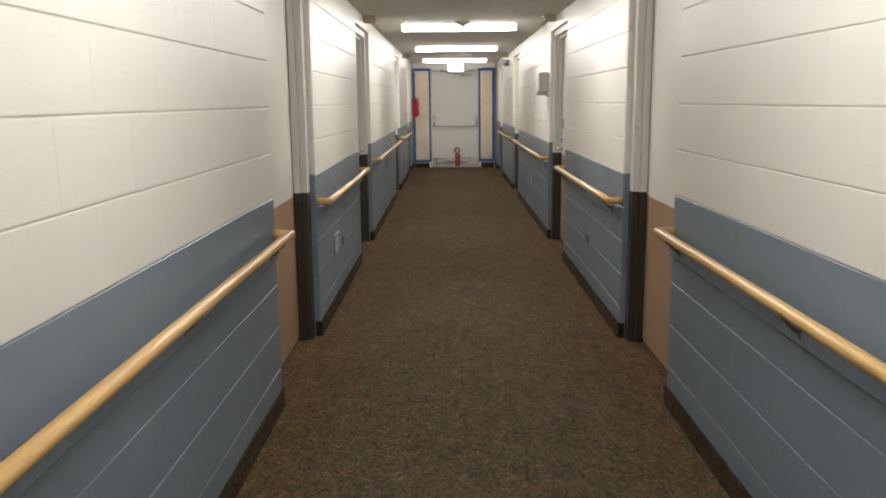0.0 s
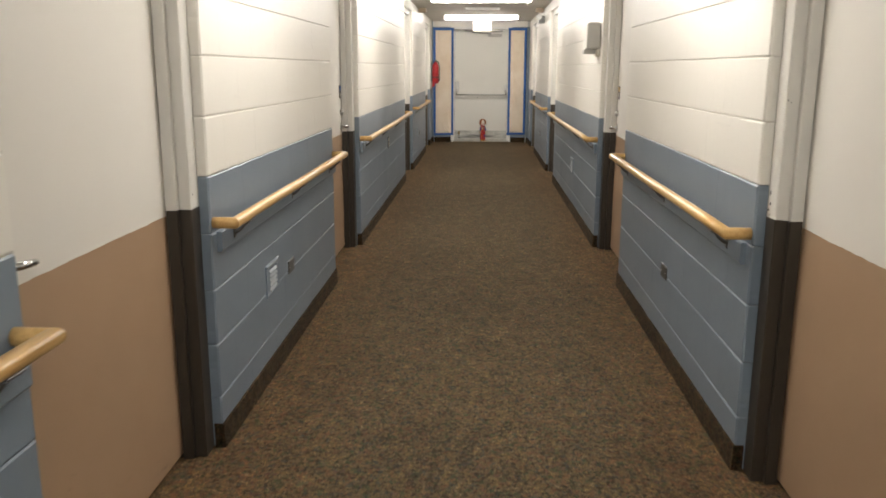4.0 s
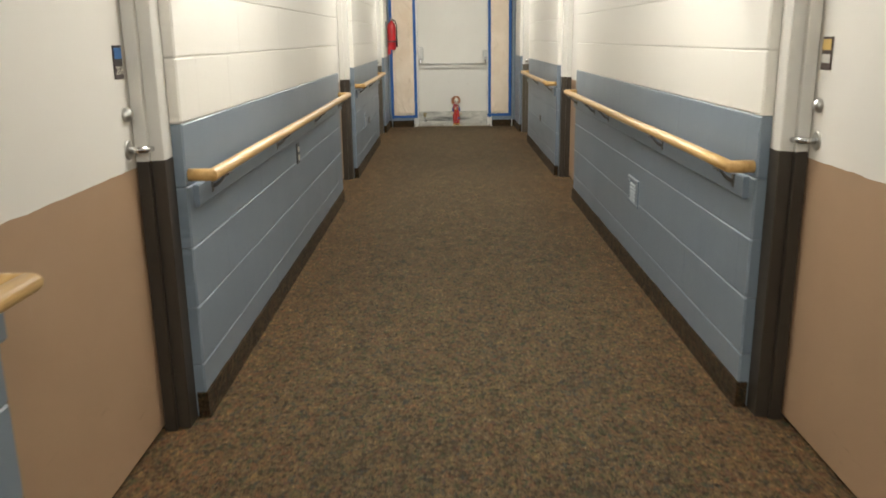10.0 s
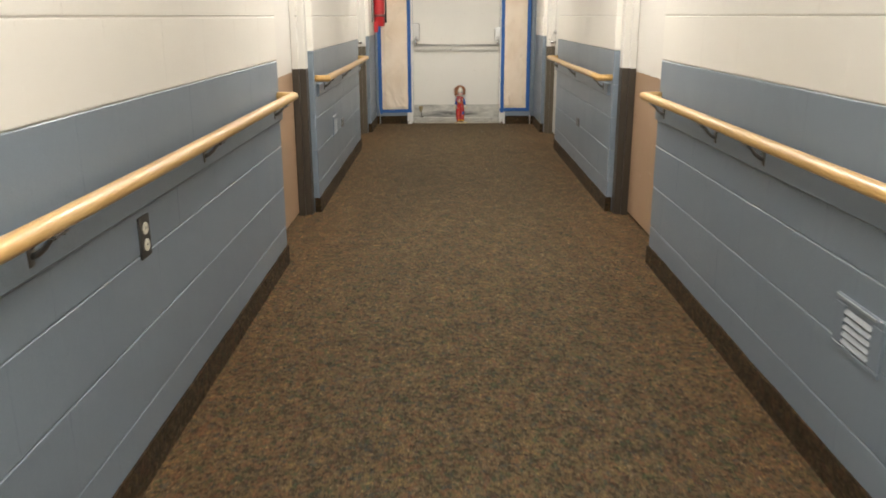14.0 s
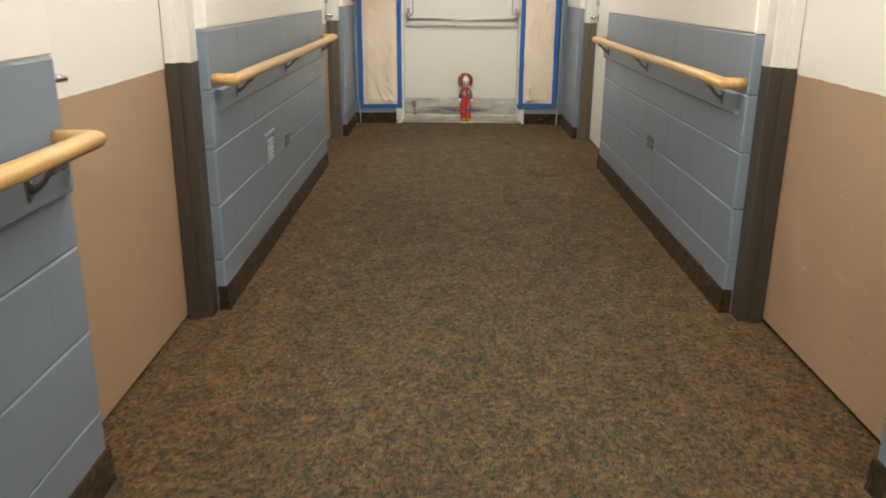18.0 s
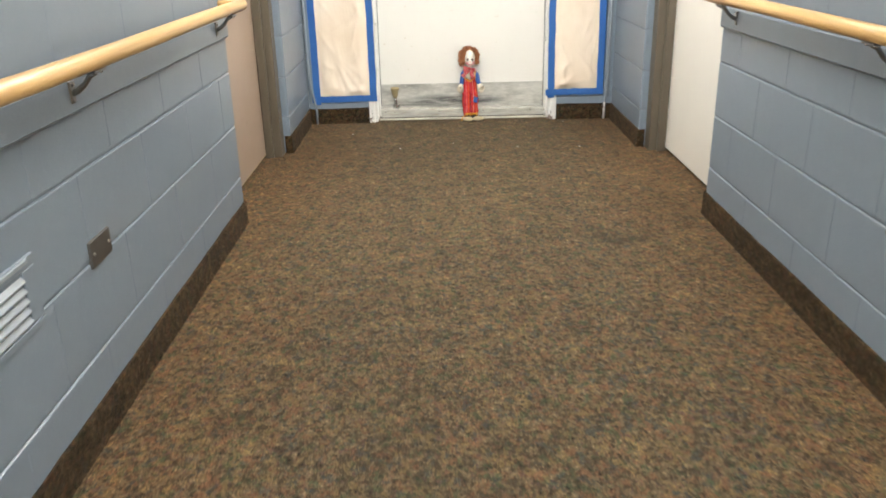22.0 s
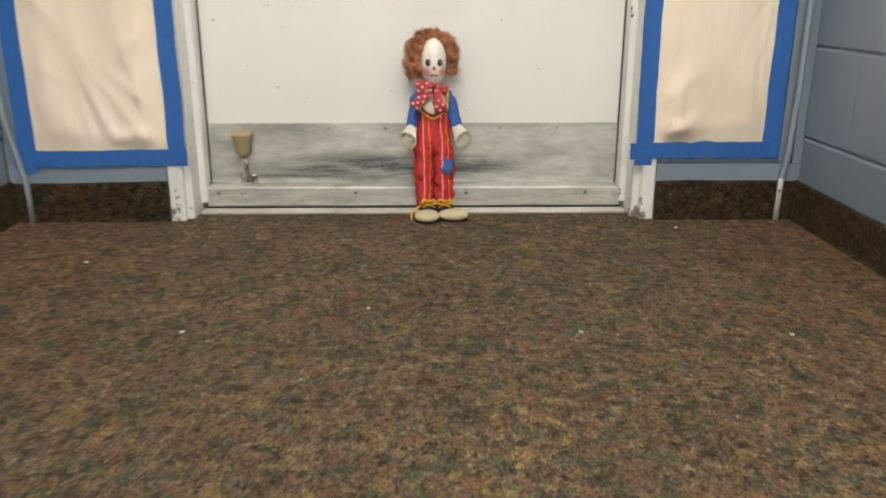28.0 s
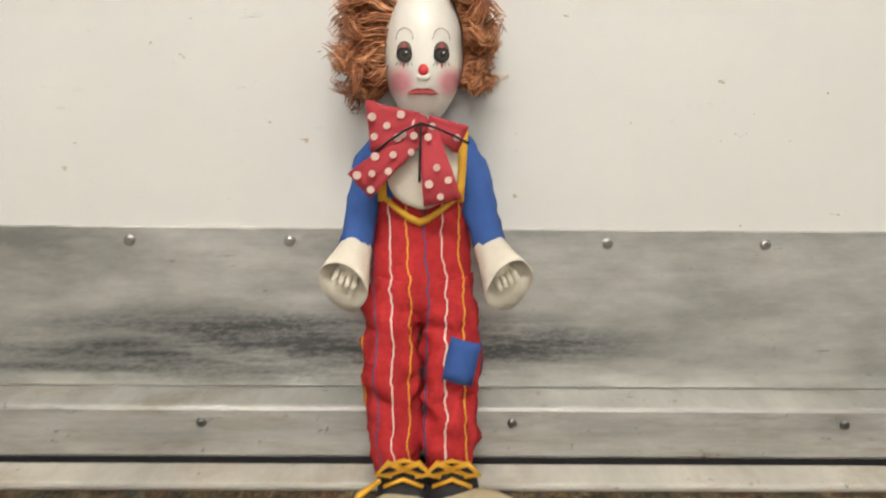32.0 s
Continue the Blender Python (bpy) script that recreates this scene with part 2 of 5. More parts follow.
def kick_material(name):
    """Worn aluminium plate: cloudy oxide, rubbed dark scuffs, scratches and specks."""
    m = principled(name, (0.6, 0.6, 0.58), 0.42, 0.7)
    n = Nodes(m)
    fine = n.noise(n.pos((3, 1, 60)), 3.0, 6, 0.7)
    cloud = n.noise(n.pos((3.0, 1, 9)), 2.4, 6, 0.68)
    streak = n.noise(n.pos((2.0, 1, 22)), 2.0, 6, 0.7)
    speck = n.noise(n.pos((0.6, 1, 1.6)), 190, 4, 0.7)
    base = n.ramp(cloud, [(0.30, (0.37, 0.37, 0.335)), (0.48, (0.56, 0.555, 0.505)), (0.68, (0.76, 0.75, 0.69))])
    base = n.mix(n.math("MULTIPLY", n.ramp(fine, [(0.48, (0, 0, 0)), (0.72, (1, 1, 1))]), 0.22), base, (0.36, 0.36, 0.35))
    sep = n.t.nodes.new("ShaderNodeSeparateXYZ")
    g = n.t.nodes.new("ShaderNodeNewGeometry")
    n.link(g.outputs["Position"], sep.inputs[0])

    def bell(cx, cz, wx, wz):
        a = n.math("DIVIDE", n.math("SUBTRACT", sep.outputs["X"], cx), wx)
        b = n.math("DIVIDE", n.math("SUBTRACT", sep.outputs["Z"], cz), wz)
        r = n.math("SQRT", n.math("ADD", n.math("MULTIPLY", a, a), n.math("MULTIPLY", b, b)))
        return n.math("MAXIMUM", n.math("SUBTRACT", 1.0, r), 0.0)

    near = n.math("MAXIMUM", n.math("MULTIPLY", bell(0.13, 0.098, 0.32, 0.046), 1.5), n.math("MULTIPLY", bell(0.34, 0.100, 0.17, 0.038), 1.4))
    near = n.math("MULTIPLY", near, 0.85)
    near = n.math("MAXIMUM", near, n.math("MULTIPLY", bell(-0.02, 0.078, 0.36, 0.014), 0.8))
    smear = n.math("MULTIPLY", near, n.ramp(streak, [(0.34, (0.12, 0.12, 0.12)), (0.66, (1, 1, 1))]))
    grains = n.ramp(speck, [(0.36, (0.55, 0.55, 0.55)), (0.64, (1, 1, 1))])
    smear = n.math("MINIMUM", n.math("MULTIPLY", n.math("MULTIPLY", smear, grains), 1.7), 0.86)
    c = n.mix(smear, base, (0.075, 0.078, 0.085))
    scratch = n.ramp(n.noise(n.pos((7, 1, 26)), 5.0, 6, 0.8), [(0.63, (0, 0, 0)), (0.67, (1, 1, 1))])
    c = n.mix(n.math("MULTIPLY", scratch, 0.55), c, (0.22, 0.22, 0.22))
    n.color(c)
    n.rough(cloud, 0.36, 0.62)
    n.bump(fine, 0.10, 0.001)
    return m


def grimy_metal(name, color, metal, rough):
    """Dull aluminium with rubbed-in tan dirt, pale oxide and dark specks."""
    m = principled(name, color, rough, metal)
    n = Nodes(m)
    cloud = n.noise(n.pos((4, 1, 22)), 2.2, 6, 0.7)
    dirt = n.ramp(n.noise(n.pos((5, 6, 40)), 2.6, 6, 0.72), [(0.50, (0, 0, 0)), (0.70, (1, 1, 1))])
    spot = n.ramp(n.noise(n.pos((1, 1, 1.5)), 60, 4, 0.7), [(0.64, (0, 0, 0)), (0.70, (1, 1, 1))])
    c = n.ramp(cloud, [(0.32, tuple(v * 0.72 for v in color)), (0.52, color), (0.70, tuple(min(1.0, v * 1.3) for v in color))])
    c = n.mix(n.math("MULTIPLY", dirt, 0.6), c, (0.34, 0.27, 0.16))
    c = n.mix(n.math("MULTIPLY", spot, 0.6), c, (0.07, 0.06, 0.045))
    n.color(c)
    n.rough(cloud, rough - 0.08, rough + 0.14)
    n.bump(cloud, 0.15, 0.001)
    return m


def chipped_paint(name, color):
    """Old gloss paint on steel, with small dark chips and grime."""
    m = principled(name, color, 0.38)
    n = Nodes(m)
    grime = n.noise(n.pos((3, 3, 1)), 3.0, 5, 0.65)
    c = n.mix(n.math("MULTIPLY", grime, 0.30), color, (0.52, 0.48, 0.40))
    chip = n.ramp(n.noise(n.pos((1, 1, 0.55)), 46, 4, 0.65), [(0.665, (0, 0, 0)), (0.685, (1, 1, 1))])
    c = n.mix(chip, c, (0.055, 0.050, 0.046))
    sep = n.t.nodes.new("ShaderNodeSeparateXYZ")
    g = n.t.nodes.new("ShaderNodeNewGeometry")
    n.link(g.outputs["Position"], sep.inputs[0])
    foot = n.math("MAXIMUM", n.math("SUBTRACT", 1.0, n.math("DIVIDE", sep.outputs["Z"], 0.10)), 0.0)
    rust = n.ramp(n.math("ADD", n.noise(n.pos((1, 1, 0.6)), 38, 5, 0.7), n.math("MULTIPLY", foot, 0.20)), [(0.70, (0, 0, 0)), (0.74, (1, 1, 1))])
    n.color(n.mix(n.math("MULTIPLY", rust, 0.85), c, (0.12, 0.065, 0.035)))
    n.bump(n.noise(n.pos(), 60, 3), 0.12, 0.002)
    return m


def paper_material(name):
    m = principled(name, (0.72, 0.56, 0.38), 0.62, spec=0.3)
    n = Nodes(m)
    p = n.pos()
    c = n.ramp(n.noise(p, 5, 4), [(0.3, (0.80, 0.66, 0.50)), (0.7, (0.88, 0.755, 0.61))])
    n.color(c)
    n.bump(n.noise(n.pos((9, 1, 2.2)), 2.0, 4, 0.6), 0.35, 0.012)
    return m


def plain(name, color, rough=0.5, metal=0.0, vary=0.2, bump=0.05, scale=30.0):
    m = principled(name, color, rough, metal)
    n = Nodes(m)
    f = n.noise(n.pos(), scale, 4, 0.65)
    n.color(n.mix(n.math("MULTIPLY", f, vary), color, tuple(c * 0.55 for c in color)))
    n.rough(f, max(0.05, rough - 0.08), min(1.0, rough + 0.1))
    if bump:
        n.bump(f, bump, 0.002)
    return m


def glow(name, color, strength):
    m = principled(name, (0.9, 0.9, 0.88), 0.4)
    b = m.node_tree.nodes["Principled BSDF"]
    b.inputs["Emission Color"].default_value = (*color, 1)
    b.inputs["Emission Strength"].default_value = strength
    return m


M_WHITE = block_paint("cream_block_paint", (0.82, 0.785, 0.71), 0.42)
M_BLUE = block_paint("blue_block_paint", (0.200, 0.243, 0.288), 0.34)
M_MORTAR_W = plain("cream_joint_paint", (0.74, 0.71, 0.64), 0.6)
M_MORTAR_B = plain("blue_joint_paint", (0.205, 0.245, 0.285), 0.55)
M_CEIL = plain("ceiling_paint", (0.66, 0.63, 0.57), 0.75, vary=0.12, bump=0.25, scale=120)
M_CARPET = carpet_material("heather_carpet", 0.64)
M_BASE = carpet_material("carpet_base", 0.26)
M_DOOR = two_tone("door_paint", (0.80, 0.765, 0.70), (0.43, 0.287, 0.180), 0.885)
M_DOOR_TAN = two_tone("tan_door_paint", (0.80, 0.765, 0.70), (0.405, 0.302, 0.222), 0.885)
M_DOOR_WHITE = two_tone("white_door_paint", (0.82, 0.79, 0.73), (0.80, 0.77, 0.70), 0.885, scuffs=0.0)
M_FRAME = two_tone("frame_paint", (0.68, 0.655, 0.60), (0.043, 0.034, 0.024), 0.905, 0.42, 0.735)
M_FRAME_BROWN = two_tone("brown_frame_paint", (0.70, 0.675, 0.62), (0.058, 0.046, 0.033), 0.905, 0.42, 0.735)
M_FRAME_TAUPE = two_tone("taupe_frame_paint", (0.70, 0.675, 0.62), (0.118, 0.097, 0.068), 0.905, 0.40, 0.72)
M_END_DOOR = exit_paint("exit_door_paint", (0.80, 0.78, 0.715))
M_CASING = chipped_paint("white_casing_paint", (0.80, 0.79, 0.75))
M_DOOR_WORN = two_tone("scratched_door_paint", (0.80, 0.765, 0.70), (0.43, 0.287, 0.180), 0.885, scratched=True)
M_WOOD = wood_material("varnished_rail_wood")
M_KICK = kick_material("worn_aluminium")
M_STEEL = metal_material("brushed_steel", (0.62, 0.61, 0.58), 0.32)
M_DARK = metal_material("dark_bracket_steel", (0.29, 0.28, 0.265), 0.36)
M_CHROME = metal_material("chrome", (0.78, 0.78, 0.78), 0.15)
M_BLUE_TAPE = plain("blue_masking_tape", (0.024, 0.128, 0.42), 0.6, vary=0.6, bump=0.6, scale=60)
M_PAPER = paper_material("kraft_paper")
M_RED = plain("red_enamel", (0.46, 0.016, 0.020), 0.3, vary=0.1)
M_BLACK = plain("matt_black", (0.018, 0.018, 0.018), 0.6)
M_PLASTIC = plain("grey_plastic", (0.56, 0.545, 0.50), 0.5, vary=0.1)
M_IVORY = plain("ivory_plastic", (0.76, 0.72, 0.60), 0.4, vary=0.1)
M_RUBBER = plain("tan_rubber", (0.36, 0.29, 0.15), 0.7)
M_GLASS_DARK = principled("dark_glass", (0.02, 0.022, 0.025), 0.08)
M_LIGHTS = [glow("cool_diffuser", (0.95, 0.985, 0.985), 38.0), glow("neutral_diffuser", (1.0, 0.985, 0.94), 38.0), glow("warm_diffuser", (1.0, 0.965, 0.90), 38.0), glow("aged_diffuser", (1.0, 0.965, 0.90), 31.0)]
M_SIGN = glow("lit_sign_face", (1.0, 0.80, 0.42), 0.35)
M_LAMP_WHITE = plain("white_fixture_enamel", (0.78, 0.77, 0.72), 0.4, vary=0.06)


# ---- mesh helpers ----
def mesh_of(bm, name):
    me = bpy.data.meshes.new(name)
    bm.normal_update()
    bm.to_mesh(me)
    bm.free()
    return me


def part(name, bm, material, parent, label="", smooth=False):
    """Links a bmesh as one mesh object under a thing or a part."""
    me = mesh_of(bm, name) if isinstance(bm, bmesh.types.BMesh) else bm
    if not me.materials:
        for mt in material if isinstance(material, (list, tuple)) else (material,):
            me.materials.append(mt)
    if smooth:
        me.shade_smooth()
    ob = new(name, me)
    if parent:
        ob.parent = parent
    if label:
        tagged(ob, label)
    return ob


def thing(name, m, label, category, group="", kind=""):
    ob = new(name)
    ob.empty_display_size = 0.1
    ob.matrix_world = m
    return tagged(ob, label, category, group, kind)


def box(bm, x0, x1, y0, y1, z0, z1, bevel=0.0, seg=2, mat=0):
    """A box in a bmesh, with rounded edges if bevel is given."""
    r = bmesh.ops.create_cube(bm, size=1.0)
    for v in r["verts"]:
        v.co = Vector((x0 + (v.co.x + 0.5) * (x1 - x0), y0 + (v.co.y + 0.5) * (y1 - y0), z0 + (v.co.z + 0.5) * (z1 - z0)))
    faces = {f for v in r["verts"] for f in v.link_faces}
    for f in faces:
        f.material_index = mat
    if bevel:
        edges = list({e for v in r["verts"] for e in v.link_edges})
        out = bmesh.ops.bevel(bm, geom=edges, offset=bevel, segments=seg, affect="EDGES", profile=0.5)
        for f in out["faces"]:
            f.material_index = mat
    return bm


def box_bm(*a, **k):
    return box(bmesh.new(), *a, **k)


def tube(bm, points, radius, sides=12, mat=0, cap=True, flat=1.0):
    """A round bar along a line of points; radius may be a list. Returns the rings."""
    pts = [Vector(p) for p in points]
    rad = radius if isinstance(radius, (list, tuple)) else [radius] * len(pts)
    rings, side = [], None
    for i, p in enumerate(pts):
        d = (pts[min(i + 1, len(pts) - 1)] - pts[max(i - 1, 0)]).normalized()
        if side is None:
            side = d.orthogonal().normalized()
        side = (side - d * side.dot(d)).normalized()
        up = d.cross(side)
        ring = [bm.verts.new(p + rad[i] * (math.cos(2 * math.pi * k / sides) * side + flat * math.sin(2 * math.pi * k / sides) * up)) for k in range(sides)]
        rings.append(ring)
    for a, b in zip(rings, rings[1:]):
        for k in range(sides):
            f = bm.faces.new((a[k], a[(k + 1) % sides], b[(k + 1) % sides], b[k]))
            f.material_index, f.smooth = mat, True
    if cap:
        for f in (bm.faces.new(rings[0][::-1]), bm.faces.new(rings[-1])):
            f.material_index = mat
    return bm


def lathe(bm, profile, sides=24, mat=0, at=(0, 0, 0), axis="z", sx=1.0, sy=1.0):
    """A turned shape from (radius, height) pairs."""
    rings = []
    for r, z in profile:
        ring = []
        for k in range(sides):
            a = 2 * math.pi * k / sides
            p = Vector((r * math.cos(a) * sx, r * math.sin(a) * sy, z))
            if axis == "y":
                p = Vector((p.x, p.z, p.y))
            elif axis == "x":
                p = Vector((p.z, p.x, p.y))
            ring.append(bm.verts.new(p + Vector(at)))
        rings.append(ring)
    for a, b in zip(rings, rings[1:]):
        for k in range(sides):
            f = bm.faces.new((a[k], a[(k + 1) % sides], b[(k + 1) % sides], b[k]))
            f.material_index, f.smooth = mat, True
    for f in (bm.faces.new(rings[0][::-1]), bm.faces.new(rings[-1])):
        f.material_index = mat
    bmesh.ops.recalc_face_normals(bm, faces=bm.faces)
    return bm


def extrude_profile(bm, pts, z0, z1, mat=0):
    """A plan outline raised from z0 to z1."""
    lo = [bm.verts.new((x, y, z0)) for x, y in pts]
    hi = [bm.verts.new((x, y, z1)) for x, y in pts]
    n = len(pts)
    for k in range(n):
        bm.faces.new((lo[k], lo[(k + 1) % n], hi[(k + 1) % n], hi[k])).material_index = mat
    bm.faces.new(lo[::-1]).material_index = mat
    bm.faces.new(hi).material_index = mat
    bmesh.ops.recalc_face_normals(bm, faces=bm.faces)
    return bm


# ---- the corridor shell ----
def wall_pose(side, y0, y1):
    """Local x runs along the wall, y into it, z up; the origin is at one end of its face."""
    return pose(XL, y0, 0, 0, 0, 90) if side == "left" else pose(XR - (0.012 if y1 > 18.0 else 0.0), y1, 0, 0, 0, -90)


def segments(side):
    ends = [YB] + [y for o in OPEN[side] for y in o] + [YE]
    return list(zip(ends[0::2], ends[1::2]))


WALLS = []


def wall_core(name, m, length, label):
    w = thing(name, m, label, "wall", kind="structure")
    bm = bmesh.new()
    box(bm, 0.012, length - 0.012, 0.005, 0.19, 0.0, BLUE - 0.002, mat=1)
    box(bm, 0.012, length - 0.012, 0.005, 0.19, BLUE - 0.001, H, mat=0)
    part("core", bm, (M_MORTAR_W, M_MORTAR_B), w)
    return w


for side in ("left", "right"):
    for i, (a, b) in enumerate(segments(side)):
        w = wall_core(f"wall_{side}_{i + 1}", wall_pose(side, a, b), b - a, "painted concrete block wall, cream above and blue below")
        WALLS.append((w, b - a, side, i))

bm = bmesh.new()
box(bm, XL - 0.5, XR + 0.5, YB - 0.4, YE + 0.6, -0.12, 0.0)
tagged(part("floor", bm, M_CARPET, None), "brown heathered loop-pile carpet floor", "floor", kind="structure")
bm = bmesh.new()
box(bm, XL - 0.5, XR + 0.5, YB - 0.4, YE + 0.6, H, H + 0.1)
tagged(part("ceiling", bm, M_CEIL, None), "flat dull white painted corridor ceiling", "ceiling", kind="structure")
# unseen wall added behind the camera to close the corridor
bm = bmesh.new()
box(bm, XL - 0.4, XR + 0.4, YB - 0.2, YB - 0.01, 0, H)
tagged(part("wall_back", bm, M_WHITE, None), "unseen plain cream wall added behind the camera to close the corridor", "wall", kind="structure")


def baseboard(m, length, returns=True):
    bm = bmesh.new()
    t, h = 0.007, 0.092
    prof = [(0.0, 0.0), (-t - 0.004, 0.0), (-t - 0.001, 0.012), (-t, h - 0.006), (-t + 0.003, h), (0.0, h)]
    x0, x1 = (-t, length + t) if returns else (0.0, length)
    steps = max(1, int((x1 - x0) / 0.07))
    wild = m.translation.y * 3.7 + m.translation.x
    ends = []
    for s in range(steps + 1):
        x = x0 + (x1 - x0) * s / steps
        top = 0.0035 * noise.noise((x * 5, wild, 0)) + 0.003 * noise.noise((x * 17, wild, 4))
        out = 0.0025 * abs(noise.noise((x * 6, wild, 9))) if 0 < s < steps else 0.0
        ends.append([bm.verts.new((x, y - (out if y < 0 else 0.0), z + (top if z > 0.05 else 0.0))) for y, z in prof])
    for p, q in zip(ends, ends[1:]):
        for k in range(len(prof)):
            j = (k + 1) % len(prof)
            bm.faces.new((p[k], q[k], q[j], p[j]))
    bm.faces.new(ends[0])
    bm.faces.new(ends[-1][::-1])
    if returns:
        box(bm, -t, -0.001, 0.0005, 0.03, 0.0, h)
        box(bm, length + 0.001, length + t, 0.0005, 0.03, 0.0, h)
    bmesh.ops.recalc_face_normals(bm, faces=bm.faces)
    ob = part("baseboard", bm, M_BASE, None)
    ob.matrix_world = m
    return tagged(ob, "dark brown carpet strip base along the wall", "baseboard", kind="structure")


for w, length, side, i in WALLS:
    baseboard(w.matrix_world.copy(), length, True)


# ---- doors to the rooms ----
def jamb_outline(w, far, wider):
    p = [(0.0, 0.039), (0.003, 0.036), (0.052, 0.036), (0.055, 0.039), (0.055, 0.076), (0.073, 0.076), (0.076, 0.079), (0.076, 0.1145), (0.060, 0.1145), (0.060, 0.17), (0.0, 0.17)]
    p = [(x + wider if x > 0.01 else x, y) for x, y in p]
    return [(w - x, y) for x, y in p][::-1] if far else p


def room_door(name, side, y0, y1, paint, frame_paint, label, plaque=None, knob=True, latch_near=False):
    w = y1 - y0
    d = thing(name, wall_pose(side, y0, y1), label, "door", kind="structure")
    far_is_w = (side == "left") != latch_near
    ea, eb = (0.0, 0.028) if side == "left" else (0.028, 0.0)     # the farther jamb is the wider one
    for far in (False, True):
        part("jamb", extrude_profile(bmesh.new(), jamb_outline(w, far, eb if far else ea), 0.0, DOOR_H + 0.055), frame_paint, d)
    bm = bmesh.new()
    box(bm, 0.055 + ea, w - 0.055 - eb, 0.0362, 0.17, DOOR_H, DOOR_H + 0.055, 0.002, 1)
    box(bm, 0.076 + ea, w - 0.076 - eb, 0.0765, 0.1145, DOOR_H - 0.021, DOOR_H - 0.0005, 0.002, 1)
    part("head", bm, frame_paint, d)
    leaf = part("leaf", box_bm(0.0635 + ea, w - 0.0635 - eb, 0.1185, 0.163, 0.018 if side == "right" else 0.016, DOOR_H - 0.004, 0.002, 1), paint, d)
    if paint == M_DOOR_TAN:
        part("worn_edge", box_bm(0.066 + ea, w - 0.066 - eb, 0.1172, 0.1184, 0.0165, 0.0245, 0.0004, 1), M_BARE_WOOD, leaf, "pale bare wood edge")
    lx = (w - 0.118 - eb) if far_is_w else 0.118 + ea
    sgn = 1 if far_is_w else -1
    turn = -sgn if latch_near else sgn
    if knob:
        bm = bmesh.new()
        lathe(bm, [(0.0, -0.003), (0.026, -0.003), (0.030, 0.0), (0.030, 0.004), (0.0, 0.004)][1:4], 20, at=(lx, 0.1165, 0.945), axis="y")
        part("rose", bm, M_STEEL, leaf)
        bm = bmesh.new()
        tube(bm, [(lx, 0.118, 0.945), (lx, 0.085, 0.945), (lx + 0.012 * turn, 0.074, 0.945), (lx + 0.032 * turn, 0.071, 0.944), (lx + 0.070 * turn, 0.071, 0.940)], [0.010, 0.010, 0.011, 0.010, 0.008], 10)
        part("lever", bm, M_CHROME, leaf, "chrome lever handle", True)
        bm = bmesh.new()
        lathe(bm, [(0.021, 0.0), (0.021, -0.008), (0.018, -0.016), (0.012, -0.018), (0.011, -0.022)], 18, at=(lx, 0.118, 1.05), axis="y")
        part("deadbolt", bm, M_STEEL, leaf, "round steel deadbolt cylinder")
    if plaque:
        px = lx - 0.012 * sgn
        pl = part("number_plaque", box_bm(px - 0.031, px + 0.031, 0.1145, 0.1183, 1.155, 1.25, 0.0008, 1), M_PLAQUE, leaf, "small dark plastic room number plaque")
        part("plaque_panel", box_bm(px - 0.026, px + 0.026, 0.1135, 0.1144, 1.212, 1.243), plaque[0], leaf)
        if plaque[1]:
            cu = bpy.data.curves.new("number", "FONT")
            cu.body, cu.size, cu.align_x, cu.extrude = plaque[1], 0.034, "CENTER", 0.0004
            tmp = new("number", cu)
            me = bpy.data.meshes.new_from_object(tmp)
            bpy.data.objects.remove(tmp)
            me.materials.clear()
            t = part("room_number", me, M_IVORY, leaf)
            t.matrix_basis = pose(px, 0.1135, 1.168, 90, 0, 0)
        else:
            part("plaque_lower", box_bm(px - 0.026, px + 0.026, 0.1135, 0.1144, 1.175, 1.20), M_PLASTIC, leaf)
    return d


def paint_chip(door, x, y, z, rx, rz, seed, normal="y"):
    """A small spot where the frame's paint has come away."""
    rnd = random.Random(seed)
    bm = bmesh.new()
    ring = []
    for k in range(9):
        a = 2 * math.pi * k / 9
        q = rnd.uniform(0.55, 1.1)
        ring.append((x + rx * q * math.cos(a), z + rz * q * math.sin(a)))
    lo = [bm.verts.new((p, y, r)) for p, r in ring]
    hi = [bm.verts.new((p, y - 0.0006, r)) for p, r in ring]
    for k in range(9):
        bm.faces.new((lo[k], lo[(k + 1) % 9], hi[(k + 1) % 9], hi[k]))
    bm.faces.new(hi)
    bmesh.ops.recalc_face_normals(bm, faces=bm.faces)
    part("paint_chip", bm, M_BLACK, door)


